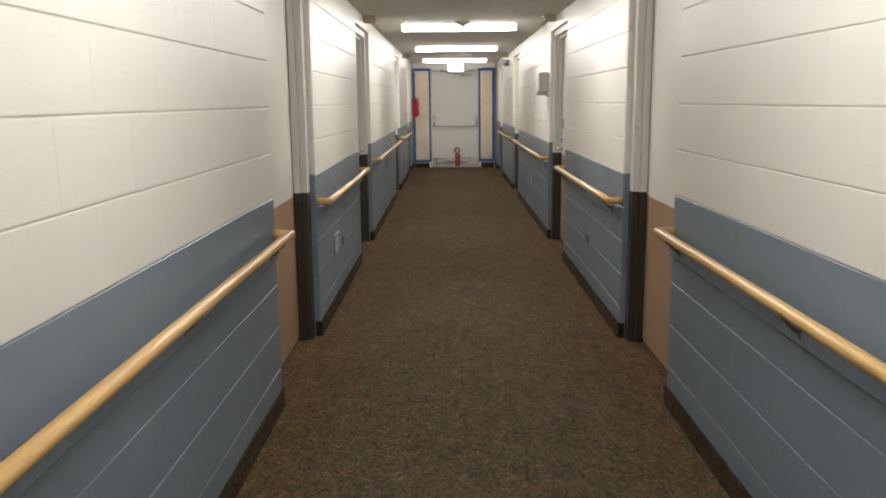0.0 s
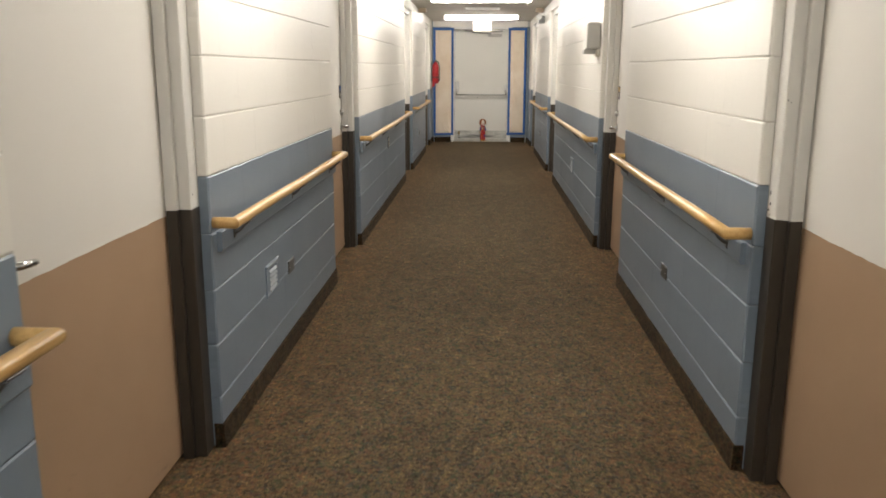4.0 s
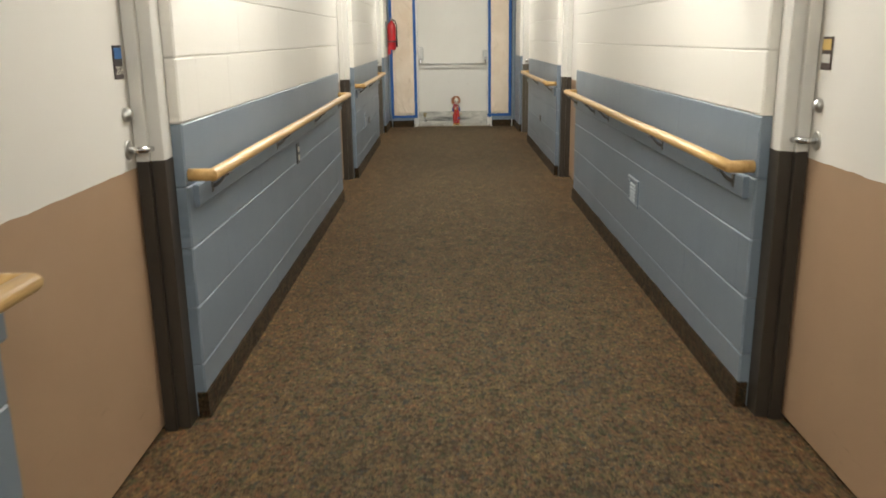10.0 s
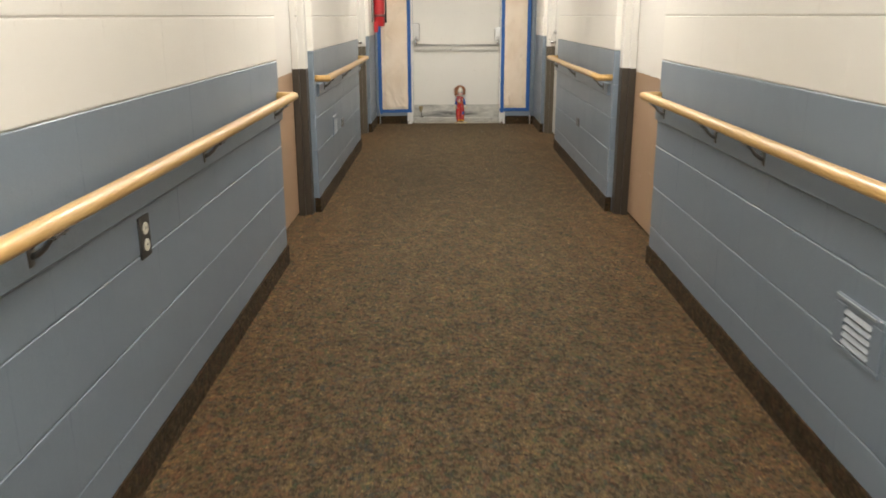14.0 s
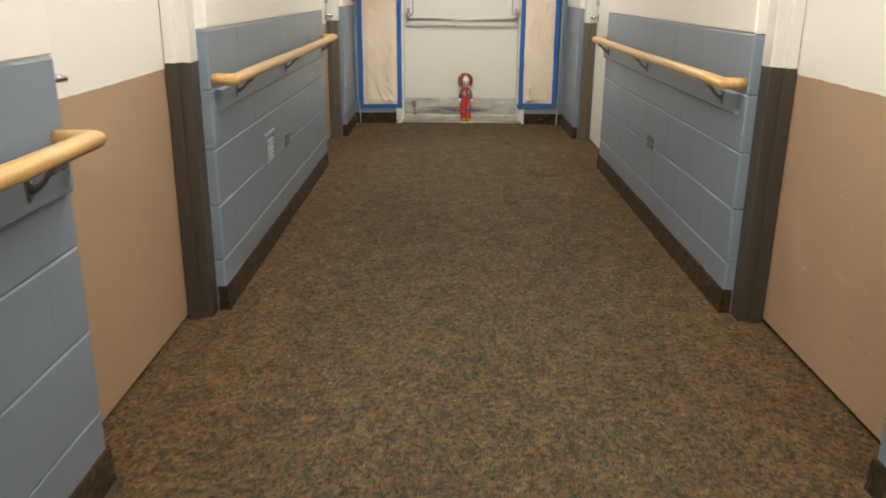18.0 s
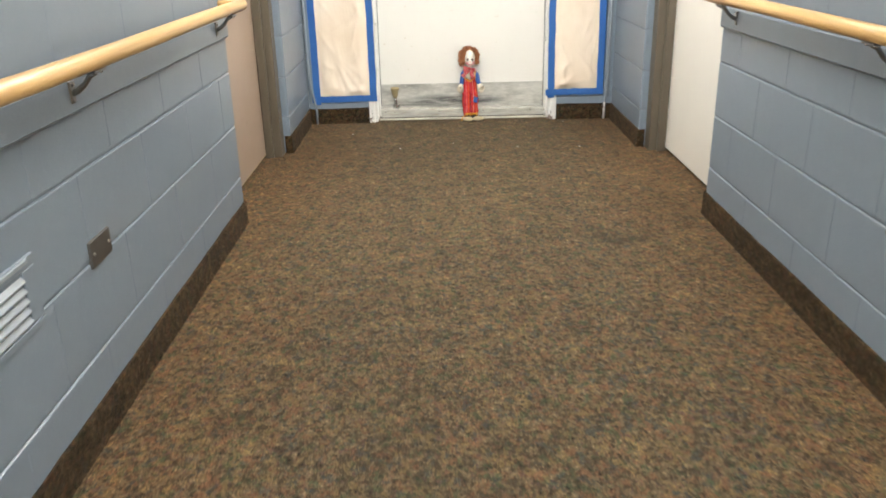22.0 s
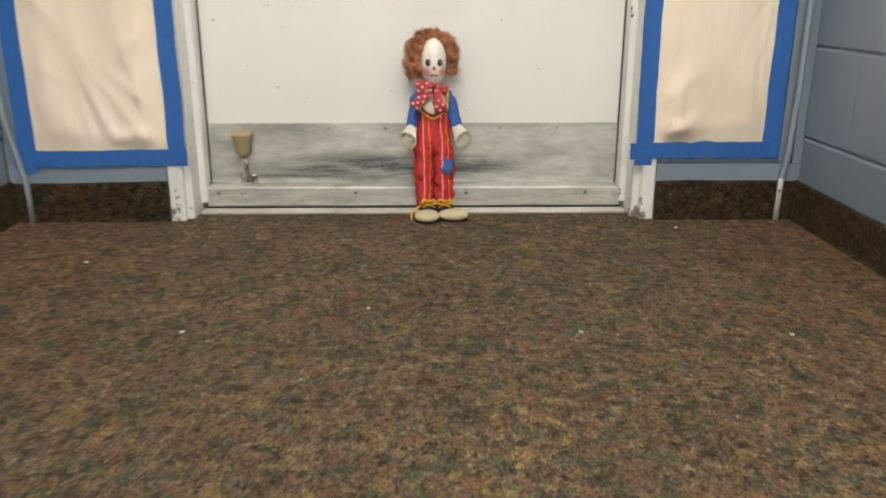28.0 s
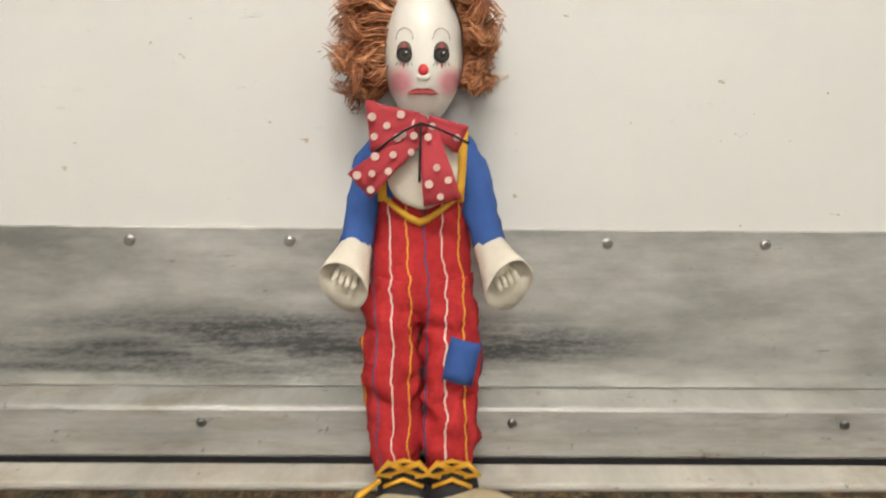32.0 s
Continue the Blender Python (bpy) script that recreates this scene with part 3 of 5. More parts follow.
M_BARE_WOOD = plain("bare_wood", (0.58, 0.46, 0.30), 0.7, vary=0.6, bump=0.3, scale=45)
M_PLAQUE = plain("dark_plaque", (0.050, 0.030, 0.026), 0.35, vary=0.1)
M_PLAQUE_BLUE = plain("blue_plaque", (0.030, 0.150, 0.40), 0.35, vary=0.1)
M_PLAQUE_GOLD = plain("ochre_plaque", (0.60, 0.40, 0.12), 0.4, vary=0.1)
LBL = "closed room door, white above and tan below, dark brown frame"
n_door = 0
for k in range(4):
    for side in ("left", "right"):
        a, b = OPEN[side][k]
        n_door += 1
        paint, lab, plq = M_DOOR, LBL, None
        if k == 3:
            paint = M_DOOR_TAN if side == "left" else M_DOOR_WHITE
            lab = LBL if side == "left" else "closed plain white room door in a brown steel frame"
        if k == 2 and side == "right":
            paint, lab = M_DOOR_WORN, "closed tan and white room door with scratched lower half"
        if k == 1:
            plq = (M_PLAQUE_BLUE, "204") if side == "left" else (M_PLAQUE_GOLD, "")
        dr = room_door(f"door_{n_door}", side, a, b, paint, (M_FRAME, M_FRAME, M_FRAME_BROWN, M_FRAME_TAUPE)[k], lab, plq, latch_near=k in (0, 2))
        if n_door == 1:
            for cx, cz, rx, rz in ((b - a - 0.062, 0.955, 0.003, 0.003), (b - a - 0.024, 0.842, 0.003, 0.004)):
                paint_chip(dr, cx, 0.0359, cz, rx, rz, 3)
        if n_door == 2:
            for k2, (cx, cz, rx, rz) in enumerate(((0.022, 0.985, 0.005, 0.010), (0.028, 0.950, 0.007, 0.006), (0.016, 0.930, 0.006, 0.007), (0.030, 0.914, 0.006, 0.003), (0.012, 0.800, 0.004, 0.004))):
                paint_chip(dr, cx, 0.0359, cz, rx, rz, k2)
        # plain wall over the frame head
        bm = bmesh.new()
        box(bm, 0.0, b - a, 0.002, 0.19, DOOR_H + 0.056, H)
        lt = part(f"wall_over_door_{n_door}", bm, M_WHITE, None)
        lt.matrix_world = wall_pose(side, a, b)
        tagged(lt, "cream painted strip of wall above the door frame", "wall", kind="structure")
        # backing panel added behind the closed door to shut its gaps
        bm = bmesh.new()
        box(bm, -0.05, b - a + 0.05, 0.172, 0.19, 0.0, DOOR_H + 0.06)
        bk = part(f"wall_behind_door_{n_door}", bm, M_MORTAR_W, None)
        bk.matrix_world = wall_pose(side, a, b)
        tagged(bk, "backing panel added to close the gaps around the door", "wall", kind="structure")


# ---- handrails ----
RAIL_Z, RAIL_OUT, RAIL_R = 0.841, 0.078, 0.0205


def handrail(side, y0, y1, feet):
    """Runs from y0 to y1, with brackets at the y of feet; local as the wall's."""
    w = y1 - y0
    r = thing("handrail", wall_pose(side, y0, y1), "varnished round wooden handrail on steel brackets along the wall", "handrail", "handrails")
    n = max(3, int(w / 0.25))
    x0, x1 = RAIL_R, w - RAIL_R
    spans = [("rail", "", [((x0 + (x1 - x0) * k / n, -RAIL_OUT), 0.0015 * math.sin(k * math.pi * 3 / n), (1 if k == 0 else -1 if k == n else 0)) for k in range(n + 1)], "x")]
    for x, s in ((x0, 1), (x1, -1)):
        spans.append(("rail_return", "wooden end turned in to the wall", [((x, -RAIL_OUT), 0.0, s), ((x, -RAIL_OUT / 2), 0.0, 0), ((x, -0.001), 0.0, 0)], "y"))
    for name, lab, pts, axis in spans:
        # ends cut at 45 degrees where the rail meets its return
        bm = bmesh.new()
        rings = []
        for (px, py), dz, mitre in pts:
            ring = []
            for k in range(18):
                a = 2 * math.pi * k / 18
                o, z = RAIL_R * math.cos(a), RAIL_R * math.sin(a)
                ring.append(bm.verts.new((px + mitre * o, py + o, RAIL_Z + dz + z) if axis == "x" else (px + o, py + mitre * o, RAIL_Z + dz + z)))
            rings.append(ring)
        for p, q in zip(rings, rings[1:]):
            for k in range(18):
                bm.faces.new((p[k], p[(k + 1) % 18], q[(k + 1) % 18], q[k])).smooth = True
        bm.faces.new(rings[-1] if axis == "y" else rings[-1][::-1])
        bmesh.ops.recalc_face_normals(bm, faces=bm.faces)
        part(name, bm, M_WOOD, r, lab)
    bm = bmesh.new()
    z0, z1, th = 0.728, 0.802, 0.019
    prof = [(0.0, z0), (-th + 0.005, z0), (-th, z0 + 0.006), (-th, z1 - 0.004), (-th + 0.003, z1), (0.0, z1)]
    e = [[bm.verts.new((x, y, z)) for y, z in prof] for x in ((0.052, w - 0.006) if side == "left" else (0.006, w - 0.052))]
    for k in range(len(prof)):
        j = (k + 1) % len(prof)
        bm.faces.new((e[0][k], e[1][k], e[1][j], e[0][j]))
    bm.faces.new(e[0])
    bm.faces.new(e[1][::-1])
    bmesh.ops.recalc_face_normals(bm, faces=bm.faces)
    part("backing_board", bm, M_BLUE, r, "blue painted backing board")
    for y in feet:
        x = y - y0 if side == "left" else y1 - y
        bm = bmesh.new()
        e = [bm.verts.new(p) for p in ((x - 0.014, -0.0192, 0.798), (x + 0.014, -0.0192, 0.798), (x + 0.009, -0.0192, 0.750), (x - 0.009, -0.0192, 0.750),
                                       (x - 0.012, -0.024, 0.796), (x + 0.012, -0.024, 0.796), (x + 0.007, -0.023, 0.754), (x - 0.007, -0.023, 0.754))]
        for q in ((4, 5, 6, 7), (0, 1, 5, 4), (1, 2, 6, 5), (2, 3, 7, 6), (3, 0, 4, 7)):
            bm.faces.new([e[i] for i in q])
        tube(bm, [(x, -0.021, 0.772), (x, -0.034, 0.777), (x, -0.050, 0.790), (x, -0.062, 0.806), (x, -RAIL_OUT, 0.815)], [0.0078, 0.0068, 0.006, 0.0056, 0.006], 8)
        box(bm, x - 0.030, x + 0.030, -RAIL_OUT - 0.010, -RAIL_OUT + 0.010, 0.8145, 0.8215, 0.002, 1)
        bmesh.ops.recalc_face_normals(bm, faces=bm.faces)
        br = part("bracket", bm, M_DARK, r, "dark steel rail bracket")
        for dx in (-0.02, 0.02):
            bm = bmesh.new()
            lathe(bm, [(0.0055, 0.0), (0.0055, -0.003), (0.003, -0.0045)], 8, at=(x + dx, -RAIL_OUT, 0.8145))
            part("screw", bm, M_CHROME, br)
        bm = bmesh.new()
        lathe(bm, [(0.004, 0.0), (0.004, -0.002), (0.002, -0.003)], 8, at=(x, -0.024, 0.790), axis="y")
        part("screw", bm, M_CHROME, br)
    return r


BRACKETS = {"left": [(-0.10, 1.10, 2.31, 3.517, 4.70), (6.263, 7.212, 8.20), (9.79, 10.90, 12.05, 13.18), (14.76, 15.72, 16.91)],
            "right": [(-0.10, 1.10, 2.28, 3.46, 4.70), (6.19, 7.204, 8.196), (9.77, 10.71, 11.98, 12.455, 13.20), (14.70, 15.88, 16.91)]}
for i, end in enumerate((4.865, 8.440, 13.370, 17.075)):
    for side in ("left", "right"):
        a, b = segments(side)[i]
        handrail(side, a + (0.004 if i else 0.05), min(end, b - 0.003), BRACKETS[side][i])


# ---- wall fittings ----
def vent(side, y0, y1):
    w = y1 - y0
    v = thing("wall_vent", wall_pose(side, y0, y1), "small louvred vent painted blue with the block wall", "vent", "vents")
    z0, z1 = 0.375, 0.52
    bm = bmesh.new()
    box(bm, 0, w, -0.006, 0.004, z1 - 0.022, z1, 0.0015, 1)
    box(bm, 0, w, -0.006, 0.004, z0, z0 + 0.014, 0.0015, 1)
    box(bm, 0, 0.05, -0.006, 0.004, z0 + 0.0145, z1 - 0.0225, 0.0015, 1)
    box(bm, w - 0.05, w, -0.006, 0.004, z0 + 0.0145, z1 - 0.0225, 0.0015, 1)
    part("frame", bm, M_VENT, v)
    part("lip", box_bm(0.004, w - 0.030, -0.0105, -0.0062, z1 - 0.011, z1 - 0.002, 0.0012, 1), M_VENT_EDGE, v, "pale lip")
    part("backing", box_bm(0.04, w - 0.04, -0.0012, 0.003, z0 + 0.01, z1 - 0.02), M_MORTAR_B, v)
    for k in range(5):
        z = z0 + 0.020 + k * 0.020
        bm = bmesh.new()
        q = [bm.verts.new((x, y, zz)) for x in (0.051, w - 0.051) for y, zz in ((-0.002, z + 0.014), (-0.010, z + 0.004), (-0.0092, z + 0.001), (-0.002, z + 0.009))]
        for j in range(4):
            jj = (j + 1) % 4
            bm.faces.new((q[j], q[4 + j], q[4 + jj], q[jj]))
        bm.faces.new(q[:4])
        bm.faces.new(q[4:][::-1])
        bmesh.ops.recalc_face_normals(bm, faces=bm.faces)
        part("louvre", bm, M_VENT_EDGE, v)
    return v


M_VENT = plain("vent_paint", (0.205, 0.248, 0.293), 0.4, vary=0.2, bump=0.15, scale=25)
# paler blue for the lip and the louvres
M_VENT_EDGE = plain("pale_vent_paint", (0.31, 0.345, 0.375), 0.4, vary=0.3)
M_PLATE = metal_material("steel_plate", (0.22, 0.21, 0.195), 0.45)
vent("left", 6.73, 6.955)
vent("right", 11.195, 11.43)
vent("left", 15.23, 15.46)


def blank_plate(side, yc):
    w = 0.115
    p = thing("blank_cover_plate", wall_pose(side, yc - w / 2, yc + w / 2), "blank grey steel cover plate screwed to the blue wall", "cover plate", "cover plates")
    part("plate", box_bm(0, w, -0.006, 0.004, 0.383, 0.445, 0.002, 2), M_PLATE, p)
    for x in (0.016, w - 0.016):
        bm = bmesh.new()
        lathe(bm, [(0.004, 0.0), (0.004, -0.0015), (0.002, -0.0024)], 8, at=(x, -0.006, 0.414), axis="y")
        part("screw", bm, M_STEEL, p)


blank_plate("left", 7.20)
blank_plate("right", 7.185)
blank_plate("left", 15.755)
blank_plate("right", 15.755)


def outlet(side, yc):
    w = 0.072
    o = thing("power_outlet", wall_pose(side, yc - w / 2, yc + w / 2), "duplex power outlet with two ivory sockets on a dark plate", "outlet")
    part("plate", box_bm(0, w, -0.006, 0.004, 0.588, 0.702, 0.002, 2), M_BLACK_PLATE, o)
    for z in (0.622, 0.668):
        bm = bmesh.new()
        lathe(bm, [(0.0165, 0.002), (0.0165, -0.003), (0.0150, -0.0042)], 20, at=(w / 2, -0.006, z), axis="y")
        s = part("socket", bm, M_IVORY, o)
        for dx in (-0.006, 0.006):
            part("slot", box_bm(w / 2 + dx - 0.001, w / 2 + dx + 0.001, -0.0108, -0.0101, z - 0.002, z + 0.006), M_BLACK, s)


M_BLACK_PLATE = plain("brown_black_plate", (0.035, 0.032, 0.028), 0.4)
outlet("left", 11.515)

# dispenser beside the second door
d = thing("wall_dispenser", wall_pose("right", 9.68, 9.93), "grey plastic hand sanitizer dispenser on the wall", "dispenser")
part("housing", box_bm(0.0, 0.22, -0.105, 0.003, 1.52, 1.72, 0.018, 3), M_PLASTIC, d)
part("lever", box_bm(0.05, 0.17, -0.118, -0.03, 1.485, 1.525, 0.010, 2), M_PLASTIC, d)
part("mount", box_bm(0.02, 0.20, -0.02, 0.003, 1.47, 1.521, 0.004, 1), M_IVORY, d)


# ---- ceiling fittings ----
def tube_light(y, glowing):
    """A four-foot wrap-round fluorescent fitting across the corridor."""
    f = thing("ceiling_light", pose((XL + XR) / 2, y, 0), "lit wrap-around fluorescent ceiling light with frosted diffuser", "ceiling light", "ceiling lights")
    hl = 0.61
    part("pan", box_bm(-hl, hl, -0.055, 0.055, H - 0.022, H - 0.0005, 0.003, 1), M_LAMP_WHITE, f)
    bm = bmesh.new()
    prof = [(-0.062, H - 0.004), (-0.064, H - 0.022), (-0.056, H - 0.048), (-0.030, H - 0.060), (0.030, H - 0.060), (0.056, H - 0.048), (0.064, H - 0.022), (0.062, H - 0.004)]
    e = [[bm.verts.new((x, yy, z)) for yy, z in prof] for x in (-hl + 0.008, hl - 0.008)]
    for k in range(len(prof) - 1):
        bm.faces.new((e[0][k], e[1][k], e[1][k + 1], e[0][k + 1]))
    bm.faces.new(e[0])
    bm.faces.new(e[1][::-1])
    bmesh.ops.recalc_face_normals(bm, faces=bm.faces)
    part("diffuser", bm, glowing, f, "glowing frosted acrylic diffuser")
    for s in (-1, 1):
        part("end_cap", box_bm(s * hl - 0.006, s * hl + 0.006, -0.066, 0.066, H - 0.061, H - 0.001, 0.003, 1), M_LAMP_WHITE, f)
    return f


for y, k in zip(LAMP_Y, (0, 1, 2, 2, 2, 3)):
    tube_light(y, M_LIGHTS[k])


# ---- the end wall with the exit door ----
YD = 19.035                         # face of the exit door
DX0, DX1 = -0.290, 0.735            # door leaf
SILL = 0.132
CASE0, CASE1 = DX0 - 0.053, DX1 + 0.053    # outer edges of the casing
end = thing("wall_end", pose(0, 0, 0), "end wall, cream above blue, around the exit door", "wall", kind="structure")
part("dwarf_wall", box_bm(XL, CASE0 - 0.001, YE, YE + 0.2, 0, SILL), M_BLUE, end)
part("dwarf_wall", box_bm(CASE1 + 0.001, XR, YE, YE + 0.2, 0, SILL), M_BLUE, end)
part("wall_over", box_bm(XL, XR, YE, YE + 0.2, 2.13, H), M_WHITE, end)
part("wall_edge", box_bm(XL, -0.672, YE, YE + 0.2, SILL + 0.001, 2.129), M_BLUE, end)
part("wall_edge", box_bm(1.105, XR, YE, YE + 0.2, SILL + 0.001, 2.129), M_BLUE, end)
part("backing", box_bm(XL - 0.1, XR + 0.1, YE + 0.21, YE + 0.3, 0, H), M_MORTAR_W, end)
for x0, x1 in ((XL, CASE0 - 0.001), (CASE1 + 0.001, XR - 0.012)):
    baseboard(pose(x0, YE, 0), x1 - x0, False)


def sidelight(name, x0, x1):
    wdw = thing(name, pose(0, 0, 0), "narrow sidelight window beside the exit door, papered over", "window", kind="structure")
    z0, z1 = SILL + 0.001, 2.129
    bm = bmesh.new()
    for a in ((x0, x0 + 0.03, z0, z1), (x1 - 0.03, x1, z0, z1), (x0 + 0.0305, x1 - 0.0305, z0, z0 + 0.04), (x0 + 0.0305, x1 - 0.0305, z1 - 0.04, z1)):
        box(bm, a[0], a[1], YE + 0.004, YE + 0.09, a[2], a[3], 0.002, 1)
    part("window_frame", bm, M_MORTAR_B, wdw)
    part("pane", box_bm(x0 + 0.025, x1 - 0.025, YE + 0.045, YE + 0.051, z0 + 0.035, z1 - 0.035), M_GLASS_DARK, wdw)


sidelight("window_1", -0.671, CASE0 - 0.002)
sidelight("window_2", CASE1 + 0.002, 1.104)


def paper_cover(x0, x1, z0, z1, seed, dip, droop):
    """A hanging sheet of brown paper taped round its edges with blue tape."""
    rnd = random.Random(seed)
    c = thing("paper_cover", pose(0, 0, 0), "wrinkled brown kraft paper taped over the sidelight with blue tape", "paper", "paper covers")
    nx, nz = 40, 200
    bm = bmesh.new()
    wide, tall = x1 - x0, z1 - z0
    folds = []
    for k in range(46):
        px = rnd.choice((rnd.uniform(0.02, 0.09), wide - rnd.uniform(0.02, 0.09), rnd.uniform(0.03, wide - 0.03)))
        pz = rnd.uniform(0.0, 0.16) if k < 9 else rnd.uniform(0.05, tall - 0.02)
        folds.append((px, pz, rnd.uniform(0.5, 2.6), rnd.uniform(0.006, 0.016), rnd.uniform(0.035, 0.13), rnd.uniform(0.004, 0.011) * rnd.choice((1, 1, -0.7))))
    grid = []
    for j in range(nz + 1):
        v = j / nz
        row = []
        for i in range(nx + 1):
            u = i / nx
            fx, fz = u * wide, v * tall
            edge = min(1.0, max(0.0, (min(u, 1 - u) - 0.075) * 9)) * min(1.0, 40 * min(v, 1 - v))
            bulge = 0.009 + 0.008 * noise.noise((u * 2 + seed, v * 5, 0.3))
            for px, pz, ang, wd, ln, amp in folds:
                dx, dz = fx - px, fz - pz
                if abs(dx) + abs(dz) < 4 * ln:
                    al, ac = dx * math.cos(ang) + dz * math.sin(ang), dz * math.cos(ang) - dx * math.sin(ang)
                    bulge += amp * math.exp(-abs(ac) / wd - (al / ln) ** 2)
            bulge += 0.020 * math.exp(-((fz - 0.026) / 0.020) ** 2) * math.exp(-((u - dip) / 0.2) ** 2)
            row.append(bm.verts.new((x0 + fx, YE - 0.003 - max(0.0, bulge) * edge, z0 + fz)))
        grid.append(row)
    for j in range(nz):
        for i in range(nx):
            bm.faces.new((grid[j][i], grid[j][i + 1], grid[j + 1][i + 1], grid[j + 1][i])).smooth = True
    part("sheet", bm, M_PAPER, c)

    def strip(p, q, width, seg, ragged=0.003):
        bm = bmesh.new()
        p, q = Vector(p), Vector(q)
        d = (q - p).normalized()
        side = Vector((-d.z, 0, d.x)) * width / 2
        ring = []
        for k in range(seg + 1):
            o = p.lerp(q, k / seg)
            wob = ragged * noise.noise((k * 0.31 + seed, p.x * 3, p.z)) + 0.4 * ragged * noise.noise((k * 1.7, seed, 0))
            lift = 0.0040 + 0.003 * abs(noise.noise((k * 0.6, seed, p.x)))
            ring.append([bm.verts.new(o + side * s + side.normalized() * wob + Vector((0, YE - lift - e, 0))) for s, e in ((1, 0.0), (0.3, 0.0004 * noise.noise((k * 0.9, seed, 5))), (-0.4, 0.0004 * noise.noise((k * 0.8, seed, 9))), (-1, 0.0))])
        for a, b in zip(ring, ring[1:]):
            for m in range(3):
                bm.faces.new((a[m], a[m + 1], b[m + 1], b[m]))
        bmesh.ops.recalc_face_normals(bm, faces=bm.faces)
        bmesh.ops.solidify(bm, geom=bm.faces[:], thickness=0.0004)
        part("tape_strip", bm, M_BLUE_TAPE, c, "blue masking tape")

    h = 0.021
    strip((x0 + 0.002, 0, z0 - 0.05), (x0 - 0.004, 0, z1 + 0.03), 0.040, 60)
    strip((x1 + 0.004, 0, z0 - 0.034), (x1 - 0.002, 0, z1 + 0.03), 0.040, 60)
    strip((x0 - 0.030, -0.001, z0 - h + droop[0]), (x1 + 0.026, -0.001, z0 - h + droop[1]), 0.037, 30, 0.005)
    strip((x0 - 0.03, -0.001, z1 + h), (x1 + 0.025, -0.001, z1 + h), 0.046, 12)
    return c


paper_cover(-0.653, -0.318, 0.166, 2.07, 3, 0.75, (0.002, 0.006))
paper_cover(0.752, 1.043, 0.180, 2.07, 8, 0.2, (0.003, 0.009))

# exit door
M_GAP = plain("dark_gap_grey", (0.09, 0.085, 0.075), 0.7, vary=0.6)
M_SILL = grimy_metal("worn_threshold", (0.52, 0.49, 0.42), 0.1, 0.5)
ex = thing("door_9", pose(0, 0, 0), "closed pale grey steel exit door with panic bar and scuffed kick plate", "door", kind="structure")
for s, x in ((-1, DX0), (1, DX1)):
    o = [(x, YD + 0.05), (x, YD - 0.03), (x + s * 0.004, YD - 0.06), (x + s * 0.004, YE + 0.018), (x + s * 0.020, YE + 0.018), (x + s * 0.020, YE + 0.002), (x + s * 0.023, YE - 0.001), (x + s * 0.050, YE - 0.001), (x + s * 0.053, YE + 0.002), (x + s * 0.053, YE + 0.15), (x, YE + 0.15)]
    bm = extrude_profile(bmesh.new(), o, 0.0, 2.09)
    box(bm, *sorted((x + s * 0.005, x - s * 0.012)), YD - 0.055, YD - 0.012, 0.022, 2.05, 0.002, 1)
    part("jamb", bm, M_CASING, ex)
# dark strips added to draw the shade in the gap between leaf and jamb
for a, b in ((DX0 + 0.012, DX0 + 0.0138), (DX1 - 0.0138, DX1 - 0.012)):
    part("weather_strip", box_bm(a, b, YD - 0.014, YD - 0.0006, 0.056, 2.044), M_GAP, ex)
part("head", box_bm(CASE0, CASE1, YE - 0.001, YE + 0.19, 2.0905, 2.1295, 0.003, 1), M_CASING, ex)
leaf = part("leaf", box_bm(DX0 + 0.003, DX1 - 0.003, YD, YD + 0.044, 0.012, 2.045, 0.002, 1), M_END_DOOR, ex)
part("threshold", box_bm(DX0 + 0.001, DX1 - 0.001, YD - 0.086, YD - 0.0495, 0.0, 0.008, 0.003, 2), M_SILL, ex, "worn pale threshold strip")
kick = part("kick_plate", box_bm(DX0 + 0.016, DX1 - 0.012, YD - 0.0035, YD - 0.0005, 0.0595, 0.208, 0.001, 1), M_KICK, ex, "scuffed aluminium kick plate")
M_KICK2 = grimy_metal("aluminium_strip", (0.54, 0.53, 0.485), 0.6, 0.5)
sweep = part("door_sweep", box_bm(DX0 + 0.008, DX1 - 0.006, YD - 0.046, YD - 0.0008, 0.0095, 0.0590, 0.004, 2), M_KICK2, ex, "aluminium strip along the foot of the door")

# black fill added for the shade in the gap under the sweep
part("rubber_seal", box_bm(DX0 + 0.006, DX1 - 0.006, YD - 0.043, YD + 0.03, 0.001, 0.0090), M_BLACK, ex)


def screw_head(at, parent, r=0.0055, metal=None):
    bm = bmesh.new()
    lathe(bm, [(r, 0.0), (r * 0.95, -0.0016), (r * 0.5, -0.0026)], 10, at=at, axis="y")
    part("screw", bm, metal or M_STEEL, parent)


for k in range(8):
    screw_head((DX0 + 0.024 + k * 0.1400, YD - 0.0035, 0.196), kick, 0.005)
for x in (DX0 + 0.024, DX1 - 0.02):
    for z in (0.075, 0.13):
        screw_head((x, YD - 0.0035, z), kick, 0.0045)
for x in (-0.252, 0.080, 0.350, 0.642):
    screw_head((x, YD - 0.046, 0.044), sweep, 0.0045, M_DARK)

